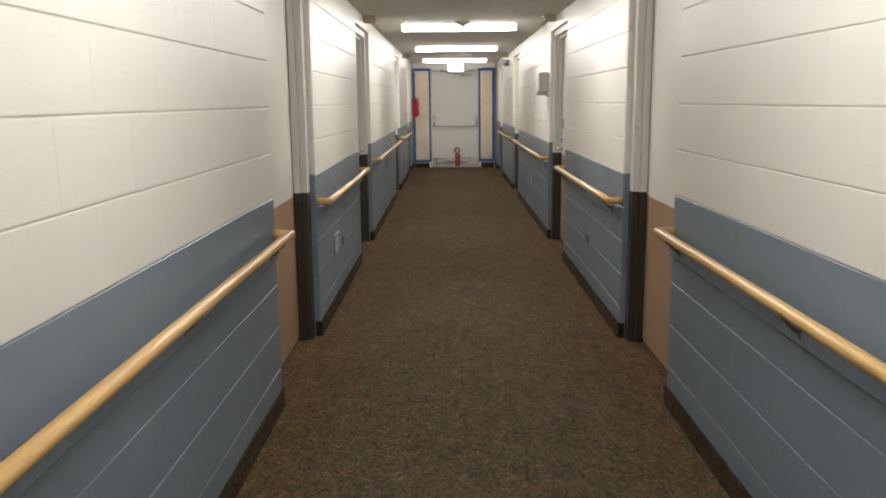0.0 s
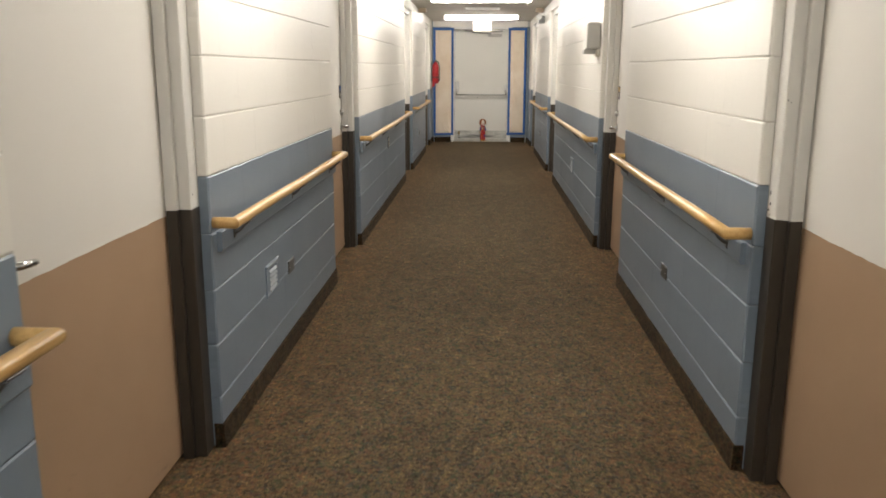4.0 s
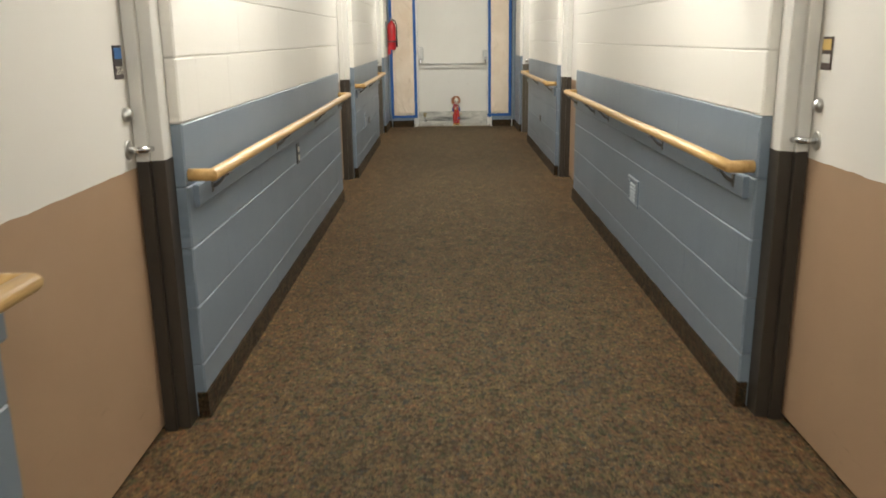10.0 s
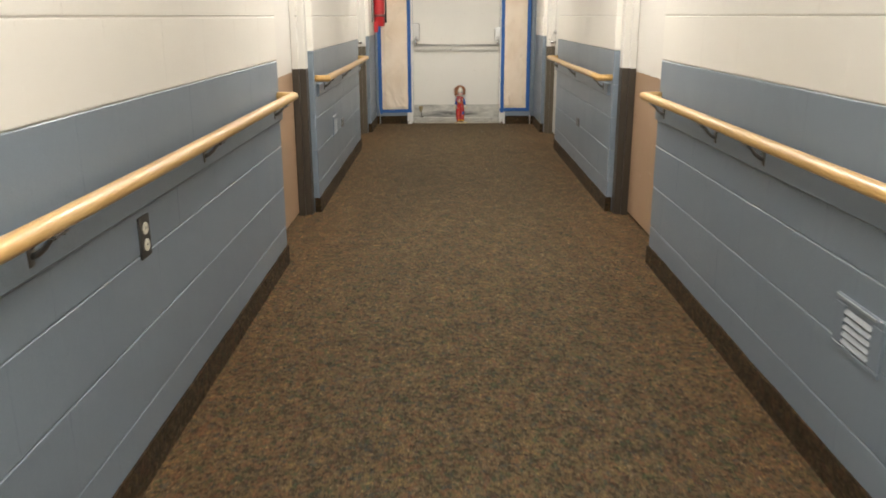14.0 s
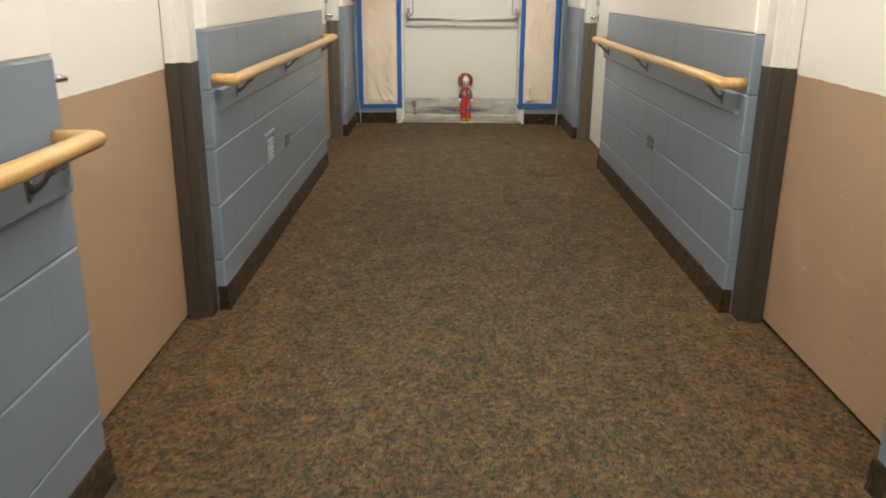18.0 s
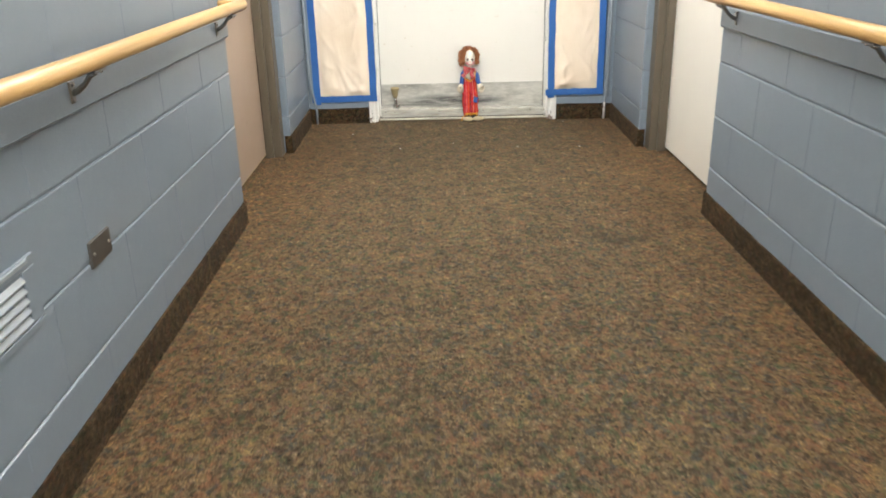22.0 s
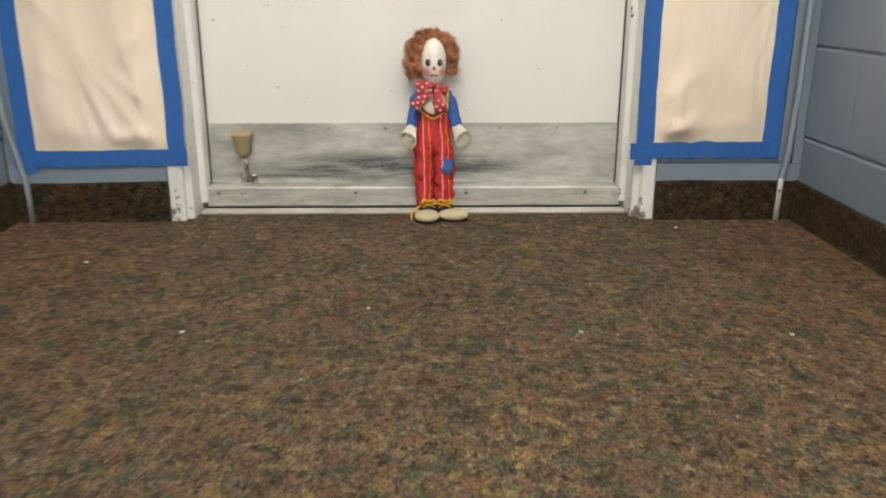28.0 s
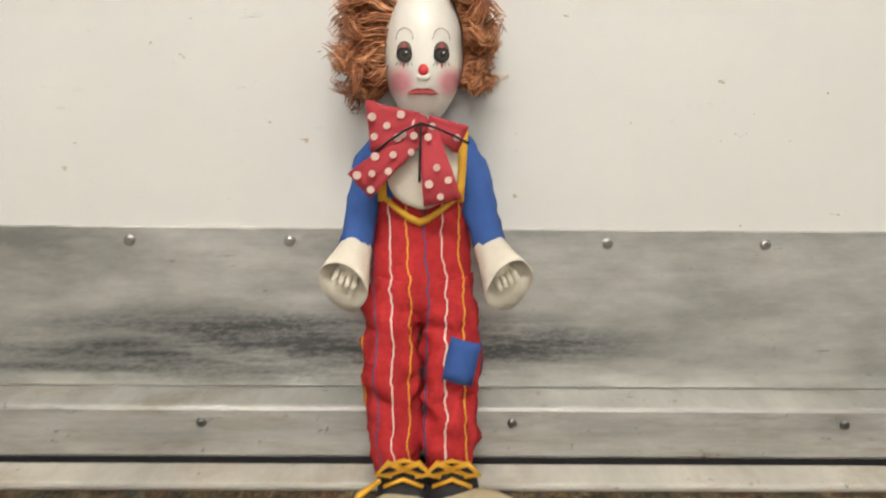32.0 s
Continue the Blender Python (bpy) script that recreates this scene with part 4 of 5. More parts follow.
# kick-down holder
hold = part("door_holder", box_bm(-0.203, -0.163, YD - 0.010, YD - 0.0036, 0.045, 0.085, 0.006, 2), M_CHROME, ex, "kick-down door holder with tan rubber foot")
bm = bmesh.new()
tube(bm, [(-0.182, YD - 0.022, 0.052), (-0.184, YD - 0.024, 0.075), (-0.187, YD - 0.022, 0.110), (-0.190, YD - 0.022, 0.140)], [0.011, 0.008, 0.007, 0.008], 10)
lathe(bm, [(0.004, -0.012), (0.011, -0.010), (0.014, 0.0), (0.011, 0.010), (0.004, 0.012)], 12, at=(-0.182, YD - 0.022, 0.052))
part("arm", bm, M_CHROME, hold)
bm = bmesh.new()
lathe(bm, [(0.012, 0.0), (0.017, 0.012), (0.021, 0.040), (0.026, 0.052), (0.026, 0.060), (0.022, 0.062)], 18, at=(-0.190, YD - 0.028, 0.130))
part("rubber_foot", bm, M_RUBBER, hold)

# panic bar
for x, z0, z1, wd in ((-0.238, 0.93, 1.13, 0.082), (0.696, 0.93, 1.08, 0.074)):
    cs = part("panic_case", box_bm(x - wd / 2, x + wd / 2, YD - 0.060, YD - 0.0005, z0, z1, 0.012, 3), M_STEEL, ex, "brushed steel panic bar end case")
    bm = bmesh.new()
    tube(bm, [(x, YD - 0.045, z0 + 0.05), (x, YD - 0.075, z0 - 0.01), (x, YD - 0.082, 0.892)], [0.017, 0.014, 0.013], 10)
    part("arm", bm, M_CHROME, cs)
bm = bmesh.new()
tube(bm, [(-0.255, YD - 0.085, 0.888), (0.715, YD - 0.085, 0.888)], 0.0125, 12)
part("cross_bar", bm, M_STEEL, ex, "dull steel cross bar")
# raised strip added to draw the cross bar's shadow line on the leaf
part("rail_strip", box_bm(DX0 + 0.03, DX1 - 0.03, YD - 0.006, YD - 0.0006, 0.826, 0.846, 0.002, 1), M_CASING, ex)

# closer
cl = part("closer_body", box_bm(0.34, 0.60, YD - 0.055, YD - 0.0005, 1.955, 2.005, 0.008, 2), M_PLASTIC, ex, "grey door closer")
bm = bmesh.new()
tube(bm, [(0.40, YD - 0.05, 2.008), (0.20, YD - 0.09, 2.022), (0.05, YD - 0.05, 2.03)], 0.009, 8)
part("closer_arm", bm, M_DARK, cl)
part("stop_bar", box_bm(-0.10, 0.62, YD - 0.05, YD - 0.012, 2.055, 2.085, 0.004, 1), M_DARK, ex, "dark head stop")

# painted conduits in the corners
M_CONDUIT = plain("conduit_paint", (0.27, 0.31, 0.345), 0.4, vary=0.25)
for pts, lab in (([(-0.660, YE - 0.012, 0.0), (-0.661, YE - 0.012, 0.09), (-0.668, YE - 0.014, 0.14), (-0.684, YE - 0.020, 0.23), (-0.692, YE - 0.020, 0.40), (-0.693, YE - 0.020, H)], "thin blue-painted cable conduit in the corner"),
                 ([(1.077, YE - 0.012, 0.0), (1.079, YE - 0.012, 0.10), (1.086, YE - 0.016, 0.17), (1.091, YE - 0.018, 0.30), (1.094, YE - 0.018, H)], "thin grey-painted cable conduit in the corner")):
    bm = bmesh.new()
    tube(bm, pts, 0.0066, 10)
    ob = part("conduit", bm, (M_CONDUIT, M_CASING), None)
    for f in ob.data.polygons:
        f.material_index = 1 if f.center.z < 0.105 and f.center.x > 0 else 0
    tagged(ob, lab, "conduit")

# ---- fire extinguisher on the side wall by the exit ----
fx = thing("fire_extinguisher", pose(XL + 0.085, 18.56, 0.022), "red fire extinguisher hung on the wall bracket near the exit", "extinguisher")
bm = bmesh.new()
lathe(bm, [(0.040, 1.08), (0.055, 1.085), (0.059, 1.10), (0.059, 1.38), (0.052, 1.42), (0.032, 1.445), (0.022, 1.452), (0.022, 1.47)], 24)
part("cylinder", bm, M_RED, fx)
bm = bmesh.new()
box(bm, -0.016, 0.016, -0.016, 0.016, 1.47, 1.50, 0.003, 1)
box(bm, -0.010, 0.010, -0.105, 0.01, 1.502, 1.51, 0.002, 1)
box(bm, -0.010, 0.010, -0.095, 0.0, 1.482, 1.489, 0.002, 1)
part("valve", bm, M_DARK, fx)
bm = bmesh.new()
tube(bm, [(0.015, 0.0, 1.485), (0.055, -0.03, 1.46), (0.074, -0.05, 1.40), (0.074, -0.055, 1.25), (0.072, -0.055, 1.12)], [0.008, 0.008, 0.008, 0.009, 0.012], 8)
part("hose", bm, M_BLACK, fx)
bm = bmesh.new()
lathe(bm, [(0.0600, 1.18), (0.0600, 1.205)], 24)
part("label", bm, plain("dark_label", (0.16, 0.05, 0.045), 0.4), fx, "worn instruction label")
part("bracket", box_bm(-0.084, -0.066, -0.02, 0.02, 1.12, 1.46, 0.002, 1), M_DARK, fx)
part("tag", box_bm(-0.055, -0.010, -0.0745, -0.073, 1.02, 1.13, 0.0005, 1), M_RED, fx, "red hanging strap")

# ---- exit sign, emergency light, small ceiling things ----
sg = thing("exit_sign", pose(0.232, 17.62, 0.012), "lit exit sign hung from the ceiling before the exit door", "exit sign")
part("housing", box_bm(-0.155, 0.155, 0.0, 0.05, 1.985, 2.16, 0.004, 1), M_IVORY, sg)
part("face", box_bm(-0.145, 0.145, -0.003, -0.0005, 1.995, 2.15), M_SIGN, sg)
part("stem", box_bm(-0.03, 0.03, 0.012, 0.038, 2.161, H - 0.0125, 0.002, 1), M_IVORY, sg)
cu = bpy.data.curves.new("exit_text", "FONT")
cu.body, cu.size, cu.align_x, cu.extrude = "EXIT", 0.135, "CENTER", 0.0004
tmp = new("exit_text", cu)
me = bpy.data.meshes.new_from_object(tmp)
bpy.data.objects.remove(tmp)
me.materials.clear()
tx = part("lettering", me, plain("faded_red", (0.62, 0.24, 0.10), 0.5), sg)
tx.matrix_basis = pose(0, -0.0045, 2.025, 90, 0, 0)

M_GREYBOX = plain("grey_box_plastic", (0.20, 0.195, 0.185), 0.5)
em = thing("emergency_light", pose(XR, 15.55, 0), "two-headed emergency light high on the wall", "emergency light")
part("housing", box_bm(-0.075, -0.0005, -0.13, 0.13, 2.02, 2.12, 0.008, 2), M_GREYBOX, em)
for y in (-0.09, 0.09):
    bm = bmesh.new()
    lathe(bm, [(0.018, 0.0), (0.034, -0.015), (0.038, -0.05), (0.036, -0.055)], 18, at=(-0.085, y - 0.02, 2.10), axis="y")
    part("head", bm, M_STEEL, em)


M_TANBOX = plain("tan_box_paint", (0.46, 0.37, 0.27), 0.6)


def sprinkler(x, y, dirn):
    s = thing("sprinkler_head", pose(x, y, 0), "sidewall sprinkler head under a boxed pipe", "sprinkler", "sprinklers")
    part("pipe_box", box_bm(-0.06, 0.05, -0.05, 0.05, H - 0.062, H - 0.0005, 0.004, 1), M_TANBOX, s)
    bm = bmesh.new()
    lathe(bm, [(0.006, 0.0), (0.010, -0.010), (0.006, -0.02), (0.004, -0.035), (0.018, -0.037), (0.018, -0.039)], 12, at=(dirn * 0.075, 0, H - 0.01))
    part("deflector", bm, M_CHROME, s)


for y in (9.15, 15.6):
    sprinkler(XL + 0.062, y, 1)
    sprinkler(XR - 0.062, y, -1)
# short pale bar under the ceiling, built of two stacked boxes
uf = thing("pale_bar", pose(0.235, 15.50, 0), "short pale bar on the ceiling", "ceiling light")
part("pan", box_bm(-0.255, 0.255, -0.05, 0.05, H - 0.018, H - 0.0005, 0.003, 1), M_LAMP_WHITE, uf)
part("cover", box_bm(-0.245, 0.245, -0.044, 0.044, H - 0.040, H - 0.0185, 0.008, 2), M_LAMP_WHITE, uf, "pale cover")
sm = thing("smoke_detector", pose(0.245, 9.75, 0), "pale round smoke detector on the ceiling", "smoke detector")
bm = bmesh.new()
lathe(bm, [(0.078, H - 0.001), (0.074, H - 0.012), (0.040, H - 0.040), (0.028, H - 0.046)], 24)
part("base", bm, M_TANBOX, sm)
bm = bmesh.new()
lathe(bm, [(0.020, H - 0.0465), (0.020, H - 0.066), (0.014, H - 0.072)], 20)
part("chamber", bm, M_PLASTIC, sm)


# ---- the doll standing against the exit door ----
def striped_cloth(name, cx):
    """Red cloth with thin white, yellow and blue stripes down its length."""
    m = principled(name, (0.52, 0.035, 0.04), 0.85, spec=0.2)
    n = Nodes(m)
    p = n.pos()
    sep = n.t.nodes.new("ShaderNodeSeparateXYZ")
    g = n.t.nodes.new("ShaderNodeNewGeometry")
    n.link(g.outputs["Position"], sep.inputs[0])
    wob = n.math("MULTIPLY", n.math("SUBTRACT", n.noise(n.pos((14, 14, 34)), 1.0, 3), 0.5), 0.014)
    lean = n.math("MULTIPLY", n.math("ABSOLUTE", n.math("SUBTRACT", sep.outputs["X"], cx)), n.math("MULTIPLY", n.math("SUBTRACT", 0.17, sep.outputs["Z"]), 0.9))
    u = n.math("ADD", n.math("SUBTRACT", sep.outputs["X"], cx - 0.2), n.math("SUBTRACT", wob, lean))
    k = n.math("DIVIDE", u, 0.0140)
    frac = n.math("FRACT", k)
    line = n.math("LESS_THAN", n.math("ABSOLUTE", n.math("SUBTRACT", frac, 0.5)), 0.054)
    which = n.math("FRACT", n.math("DIVIDE", n.math("FLOOR", k), 3.0))
    col = n.ramp(which, [(0.0, (0.76, 0.60, 0.50)), (0.2, (0.78, 0.38, 0.05)), (0.55, (0.115, 0.085, 0.17))], True)
    red = n.ramp(n.noise(p, 60, 4), [(0.3, (0.40, 0.022, 0.024)), (0.7, (0.60, 0.042, 0.042))])
    n.color(n.mix(line, red, col))
    n.bump(n.math("ADD", n.noise(n.pos((60, 60, 95)), 1.0, 4), n.math("MULTIPLY", n.noise(p, 900, 2), 0.1)), 0.55, 0.006)
    return m


def face_paint(name, cx, cz):
    """White painted face with soft pink cheeks."""
    m = principled(name, (0.82, 0.78, 0.68), 0.32)
    n = Nodes(m)
    sep = n.t.nodes.new("ShaderNodeSeparateXYZ")
    g = n.t.nodes.new("ShaderNodeNewGeometry")
    n.link(g.outputs["Position"], sep.inputs[0])
    dx = n.math("SUBTRACT", n.math("ABSOLUTE", n.math("SUBTRACT", sep.outputs["X"], cx)), 0.0195)
    dz = n.math("SUBTRACT", sep.outputs["Z"], cz)
    r = n.math("SQRT", n.math("ADD", n.math("MULTIPLY", dx, dx), n.math("MULTIPLY", dz, dz)))
    soft = n.math("MAXIMUM", n.math("SUBTRACT", 1.0, n.math("DIVIDE", r, 0.0135)), 0.0)
    n.color(n.mix(n.math("MINIMUM", n.math("MULTIPLY", soft, 1.3), 0.75), (0.82, 0.78, 0.68), (0.72, 0.17, 0.22)))
    return m


def hair_material(name):
    """Coppery acrylic hair: light and dark locks, fine strands."""
    m = principled(name, (0.42, 0.16, 0.06), 0.42)
    n = Nodes(m)
    lock = n.noise(n.pos(), 85, 3, 0.6)
    g = n.t.nodes.new("ShaderNodeNewGeometry")
    c = n.ramp(lock, [(0.32, (0.23, 0.078, 0.032)), (0.46, (0.42, 0.160, 0.064)), (0.58, (0.60, 0.280, 0.125)), (0.72, (0.76, 0.44, 0.23))])
    n.color(n.mix(1.0, c, n.ramp(g.outputs["Random Per Island"], [(0.0, (0.78, 0.75, 0.72)), (1.0, (1.2, 1.18, 1.15))]), "MULTIPLY"))
    return m


DOLL = Vector((0.270, 18.955, 0.0))
D_FACE = face_paint("doll_face_paint", 0.273, 0.3350)
D_HAIR = hair_material("auburn_hair")
D_RED = striped_cloth("striped_red_cloth", 0.272)
D_BLUE = plain("blue_cloth", (0.045, 0.115, 0.36), 0.85, vary=0.35, bump=0.3, scale=120)
D_CREAM = plain("cream_felt", (0.76, 0.69, 0.55), 0.85, vary=0.25, bump=0.3, scale=120)
D_TIE = plain("red_tie_cloth", (0.52, 0.050, 0.060), 0.8, vary=0.3, bump=0.3, scale=100)
D_YELLOW = plain("yellow_ribbon", (0.76, 0.40, 0.02), 0.7, vary=0.25)
D_BLACK = plain("black_felt", (0.02, 0.018, 0.018), 0.8)
D_LIP = plain("red_lip_paint", (0.50, 0.09, 0.08), 0.5)
D_NOSE = plain("red_nose_paint", (0.72, 0.05, 0.05), 0.4)
D_EYE = plain("grey_eye_paint", (0.085, 0.082, 0.062), 0.25, vary=0.8, scale=500)
D_DOT = plain("pale_pink_dot", (0.74, 0.54, 0.45), 0.8, vary=0.25, scale=200)
D_LID = plain("brown_lid_shade", (0.20, 0.115, 0.090), 0.45, vary=0.5, scale=500)
D_BROW = plain("brow_line", (0.45, 0.36, 0.30), 0.6)
D_TOE = plain("cream_canvas", (0.58, 0.49, 0.30), 0.85, vary=0.4, bump=0.4, scale=160)
DOLL_MATS = (D_FACE, D_HAIR, D_RED, D_BLUE, D_CREAM, D_TIE, D_YELLOW, D_BLACK, D_LIP, D_NOSE, D_EYE, D_BROW, D_TOE, D_LID, D_DOT)
FACE, HAIR, RED, SHIRT, CREAM, TIE, YEL, BLK, LIP, NOSE, EYE, BROW, TOE, LID, DOT = range(15)

HEAD = Vector((0.001, 0.020, 0.3515))
HR = (0.0312, 0.037, 0.0520)


def head_point(x, z, lift=0.0):
    """A point of the front of the face at x, z from the middle of the head."""
    s = head_scale(z)
    zz = z / 1.13 if z > 0 else z
    q = 1 - (x / (HR[0] * s)) ** 2 - (zz / HR[2]) ** 2
    return HEAD + Vector((x, -HR[1] * s * math.sqrt(max(q, 0.0)) - lift, z))


def head_scale(z):
    u = (z / 1.13 if z > 0 else z) / HR[2]
    return 1.0 - 0.22 * max(0.0, -u) ** 2 + 0.26 * max(0.0, u) ** 2 * max(0.0, 1 - u * u) ** 0.4


def patch(bm, pts, mat, lift=0.0007):
    """A painted spot on the face."""
    c = bm.verts.new(head_point(sum(p[0] for p in pts) / len(pts), sum(p[1] for p in pts) / len(pts), lift))
    ring = [bm.verts.new(head_point(x, z, lift)) for x, z in pts]
    for a, b in zip(ring, ring[1:] + ring[:1]):
        f = bm.faces.new((c, a, b))
        f.material_index, f.smooth = mat, True


def oval(cx, cz, rx, rz, n=14):
    return [(cx + rx * math.cos(2 * math.pi * k / n), cz + rz * math.sin(2 * math.pi * k / n)) for k in range(n)]


def ball(bm, at, r, mat, seg=18, rings=12, shape=None):
    """An ellipsoid; shape(v) may move its points."""
    out = bmesh.ops.create_uvsphere(bm, u_segments=seg, v_segments=rings, radius=1.0)
    for v in out["verts"]:
        c = Vector((v.co.x * r[0], v.co.y * r[1], v.co.z * r[2]))
        if shape:
            c = shape(c)
        v.co = Vector(at) + c
    for f in {f for v in out["verts"] for f in v.link_faces}:
        f.material_index, f.smooth = mat, True


def limb(bm, pts, radii, mat, sides=18, depth=1.0, wrinkle=0.0, seed=0.0, cap=True):
    """A cloth tube with folds; pts in order, depth squashes it front to back."""
    pts = [Vector(p) for p in pts]
    rings = []
    steps = 6
    dense = []
    for i in range(len(pts) - 1):
        for s in range(steps):
            t = s / steps
            t2 = t * t * (3 - 2 * t)
            dense.append((pts[i].lerp(pts[i + 1], t), radii[i] * (1 - t2) + radii[i + 1] * t2))
    dense.append((pts[-1], radii[-1]))
    for i, (p, r) in enumerate(dense):
        d = (dense[min(i + 1, len(dense) - 1)][0] - dense[max(i - 1, 0)][0]).normalized()
        right = Vector((0, 1, 0)).cross(d).normalized()
        front = d.cross(right).normalized()
        ring = []
        for k in range(sides):
            a = 2 * math.pi * k / sides
            w = 1.0
            if wrinkle:
                w += wrinkle * noise.noise((math.cos(a) * 1.8 + seed, math.sin(a) * 1.8, p.z * 55)) + wrinkle * 0.6 * noise.noise((a * 3 + seed, p.z * 130, 4.0))
            ring.append(bm.verts.new(p + r * w * (math.cos(a) * right + depth * math.sin(a) * front)))
        rings.append(ring)
    for a, b in zip(rings, rings[1:]):
        for k in range(sides):
            f = bm.faces.new((a[k], a[(k + 1) % sides], b[(k + 1) % sides], b[k]))
            f.material_index, f.smooth = mat, True
    if cap:
        for rg in (rings[0][::-1], rings[-1]):
            bm.faces.new(rg).material_index = mat


def sheet(bm, rows, mat, thick=0.0016):
    """A piece of cloth from rows of points, given a little thickness."""
    grid = [[bm.verts.new(p) for p in r] for r in rows]
    made = []
    for a, b in zip(grid, grid[1:]):
        for k in range(len(a) - 1):
            f = bm.faces.new((a[k], a[k + 1], b[k + 1], b[k]))
            f.material_index, f.smooth = mat, True
            made.append(f)
    back = [[bm.verts.new(v.co + Vector((0, thick, 0))) for v in r] for r in grid]
    for a, b in zip(back, back[1:]):
        for k in range(len(a) - 1):
            f = bm.faces.new((a[k], b[k], b[k + 1], a[k + 1]))
            f.material_index, f.smooth = mat, True
    rim = grid[0] + [r[-1] for r in grid[1:]] + grid[-1][-2::-1] + [r[0] for r in grid[-2:0:-1]]
    rim2 = back[0] + [r[-1] for r in back[1:]] + back[-1][-2::-1] + [r[0] for r in back[-2:0:-1]]
    for k in range(len(rim)):
        j = (k + 1) % len(rim)
        f = bm.faces.new((rim[k], rim2[k], rim2[j], rim[j]))
        f.material_index = mat


def disc(bm, at, r, mat, tilt=0.0, n=10):
    c = Vector(at)
    ring = [bm.verts.new(c + Vector((r * math.cos(2 * math.pi * k / n), tilt * math.sin(2 * math.pi * k / n) * r, r * math.sin(2 * math.pi * k / n)))) for k in range(n)]
    bm.faces.new(ring).material_index = mat


def doll():
    rnd = random.Random(11)
    bm = bmesh.new()
    # legs of the trousers, and the hips
    for s, xa, xm, xb in ((-1, -0.0235, -0.0245, -0.0195), (1, 0.0230, 0.0245, 0.0245)):
        limb(bm, [(s * 0.019, 0.024, 0.178), (xa, 0.021, 0.142), (xm, 0.014, 0.110), (xm, 0.017, 0.084), (xb, 0.012, 0.050), (xb * 1.02, 0.008, 0.014)],
             [0.0225, 0.0240, 0.0242, 0.0238, 0.0222, 0.0170], RED, 34, 0.95, 0.30, 3.0 + s)
    limb(bm, [(0, 0.026, 0.146), (0, 0.026, 0.162), (0, 0.026, 0.185), (0.0, 0.028, 0.220), (0.001, 0.028, 0.254)], [0.0260, 0.0405, 0.0415, 0.0395, 0.0365], RED, 24, 0.58, 0.05, 9.0)
    # shirt and arms
    limb(bm, [(0.001, 0.029, 0.235), (0.001, 0.028, 0.268), (0.002, 0.027, 0.292), (0.002, 0.026, 0.305)], [0.037, 0.042, 0.034, 0.016], SHIRT, 22, 0.58, 0.04, 1.0)
    for s in (-1, 1):
        limb(bm, [(s * 0.025, 0.028, 0.288), (s * 0.039, 0.026, 0.268), (s * 0.046, 0.022, 0.240), (s * (0.056 if s > 0 else 0.052), 0.012, 0.205)],
             [0.0130, 0.0150, 0.0142, 0.0125], SHIRT, 16, 0.95, 0.24, 5.0 + s)
        # felt cuff, open to the front, with the fingers inside it
        a = Vector((s * (0.0535 if s > 0 else 0.0505), 0.013, 0.209))
        b = Vector((0.070, -0.010, 0.181)) if s > 0 else Vector((-0.060, -0.012, 0.180))
        axis = (b - a).normalized()
        right = Vector((0, 1, 0)).cross(axis).normalized()
        front = axis.cross(right)
        rings = []
        for t, r in ((0.0, 0.0122), (0.25, 0.0138), (0.5, 0.0162), (0.75, 0.0190), (1.0, 0.0215), (1.03, 0.0210), (0.75, 0.0174), (0.5, 0.0145), (0.25, 0.0120), (0.1, 0.006)):
            ring = []
            for k in range(24):
                u = 2 * math.pi * k / 24
                w = 1 + 0.16 * t * noise.noise((math.cos(u) * 1.3 + s * 4, math.sin(u) * 1.3, 2.0))
                slant = 0.010 * t * math.sin(u + s * 0.5)
                ring.append(bm.verts.new(a.lerp(b, t) + axis * slant + r * w * (math.cos(u) * right + 0.86 * math.sin(u) * front)))
            rings.append(ring)
        for p, q in zip(rings, rings[1:]):
            for k in range(24):
                f = bm.faces.new((p[k], p[(k + 1) % 24], q[(k + 1) % 24], q[k]))
                f.material_index, f.smooth = CREAM, True
        bm.faces.new(rings[-1]).material_index = CREAM
        palm = a.lerp(b, 0.58)
        ball(bm, palm, (0.0085, 0.0075, 0.010), CREAM, 12, 8)
        for k in range(4):
            side = right * (k - 1.5) * 0.0048 * -s
            tube(bm, [palm + side * 0.8, palm + side * 1.05 + axis * 0.009, palm + side * 1.1 + axis * 0.015 - front * 0.002, palm + side * 1.0 + axis * 0.018 - front * 0.005], [0.0028, 0.0025, 0.0021, 0.0015], 8, CREAM)
    # shoes: black tops, cream toes, yellow laces
    for s, sx, toe, rr, heel in ((-1, -0.017, (-0.0155, -0.054), (0.0292, 0.034, 0.0128), -0.012), (1, 0.034, (0.0455, -0.044), (0.0345, 0.027, 0.0130), 0.026)):
        seam = noise.noise((sx * 40, 0, 0))
        ball(bm, (toe[0], toe[1], rr[2]), rr, TOE, 24, 14, lambda c: Vector((c.x * (1 - 0.10 * c.y / 0.036), c.y, max(c.z, -rr[2] + 0.0008))) * (1 + 0.035 * noise.noise(c * 90 + Vector((seam, 0, 0)))))
        ball(bm, (toe[0], toe[1] + 0.004, 0.0028), (rr[0] * 0.97, rr[1] * 0.98, 0.0026), BLK, 20, 6)
        ball(bm, (heel, -0.014, 0.018), (0.022, 0.027, 0.017), BLK, 16, 10, lambda c: Vector((c.x, c.y, max(c.z, -0.0175))))
        for k in range(3):
            y = -0.032 + k * 0.009
            tube(bm, [(heel - 0.015, y, 0.027 + k * 0.004), (heel, y - 0.004, 0.035 + k * 0.003), (heel + 0.015, y, 0.027 + k * 0.004)], 0.0018, 6, YEL)
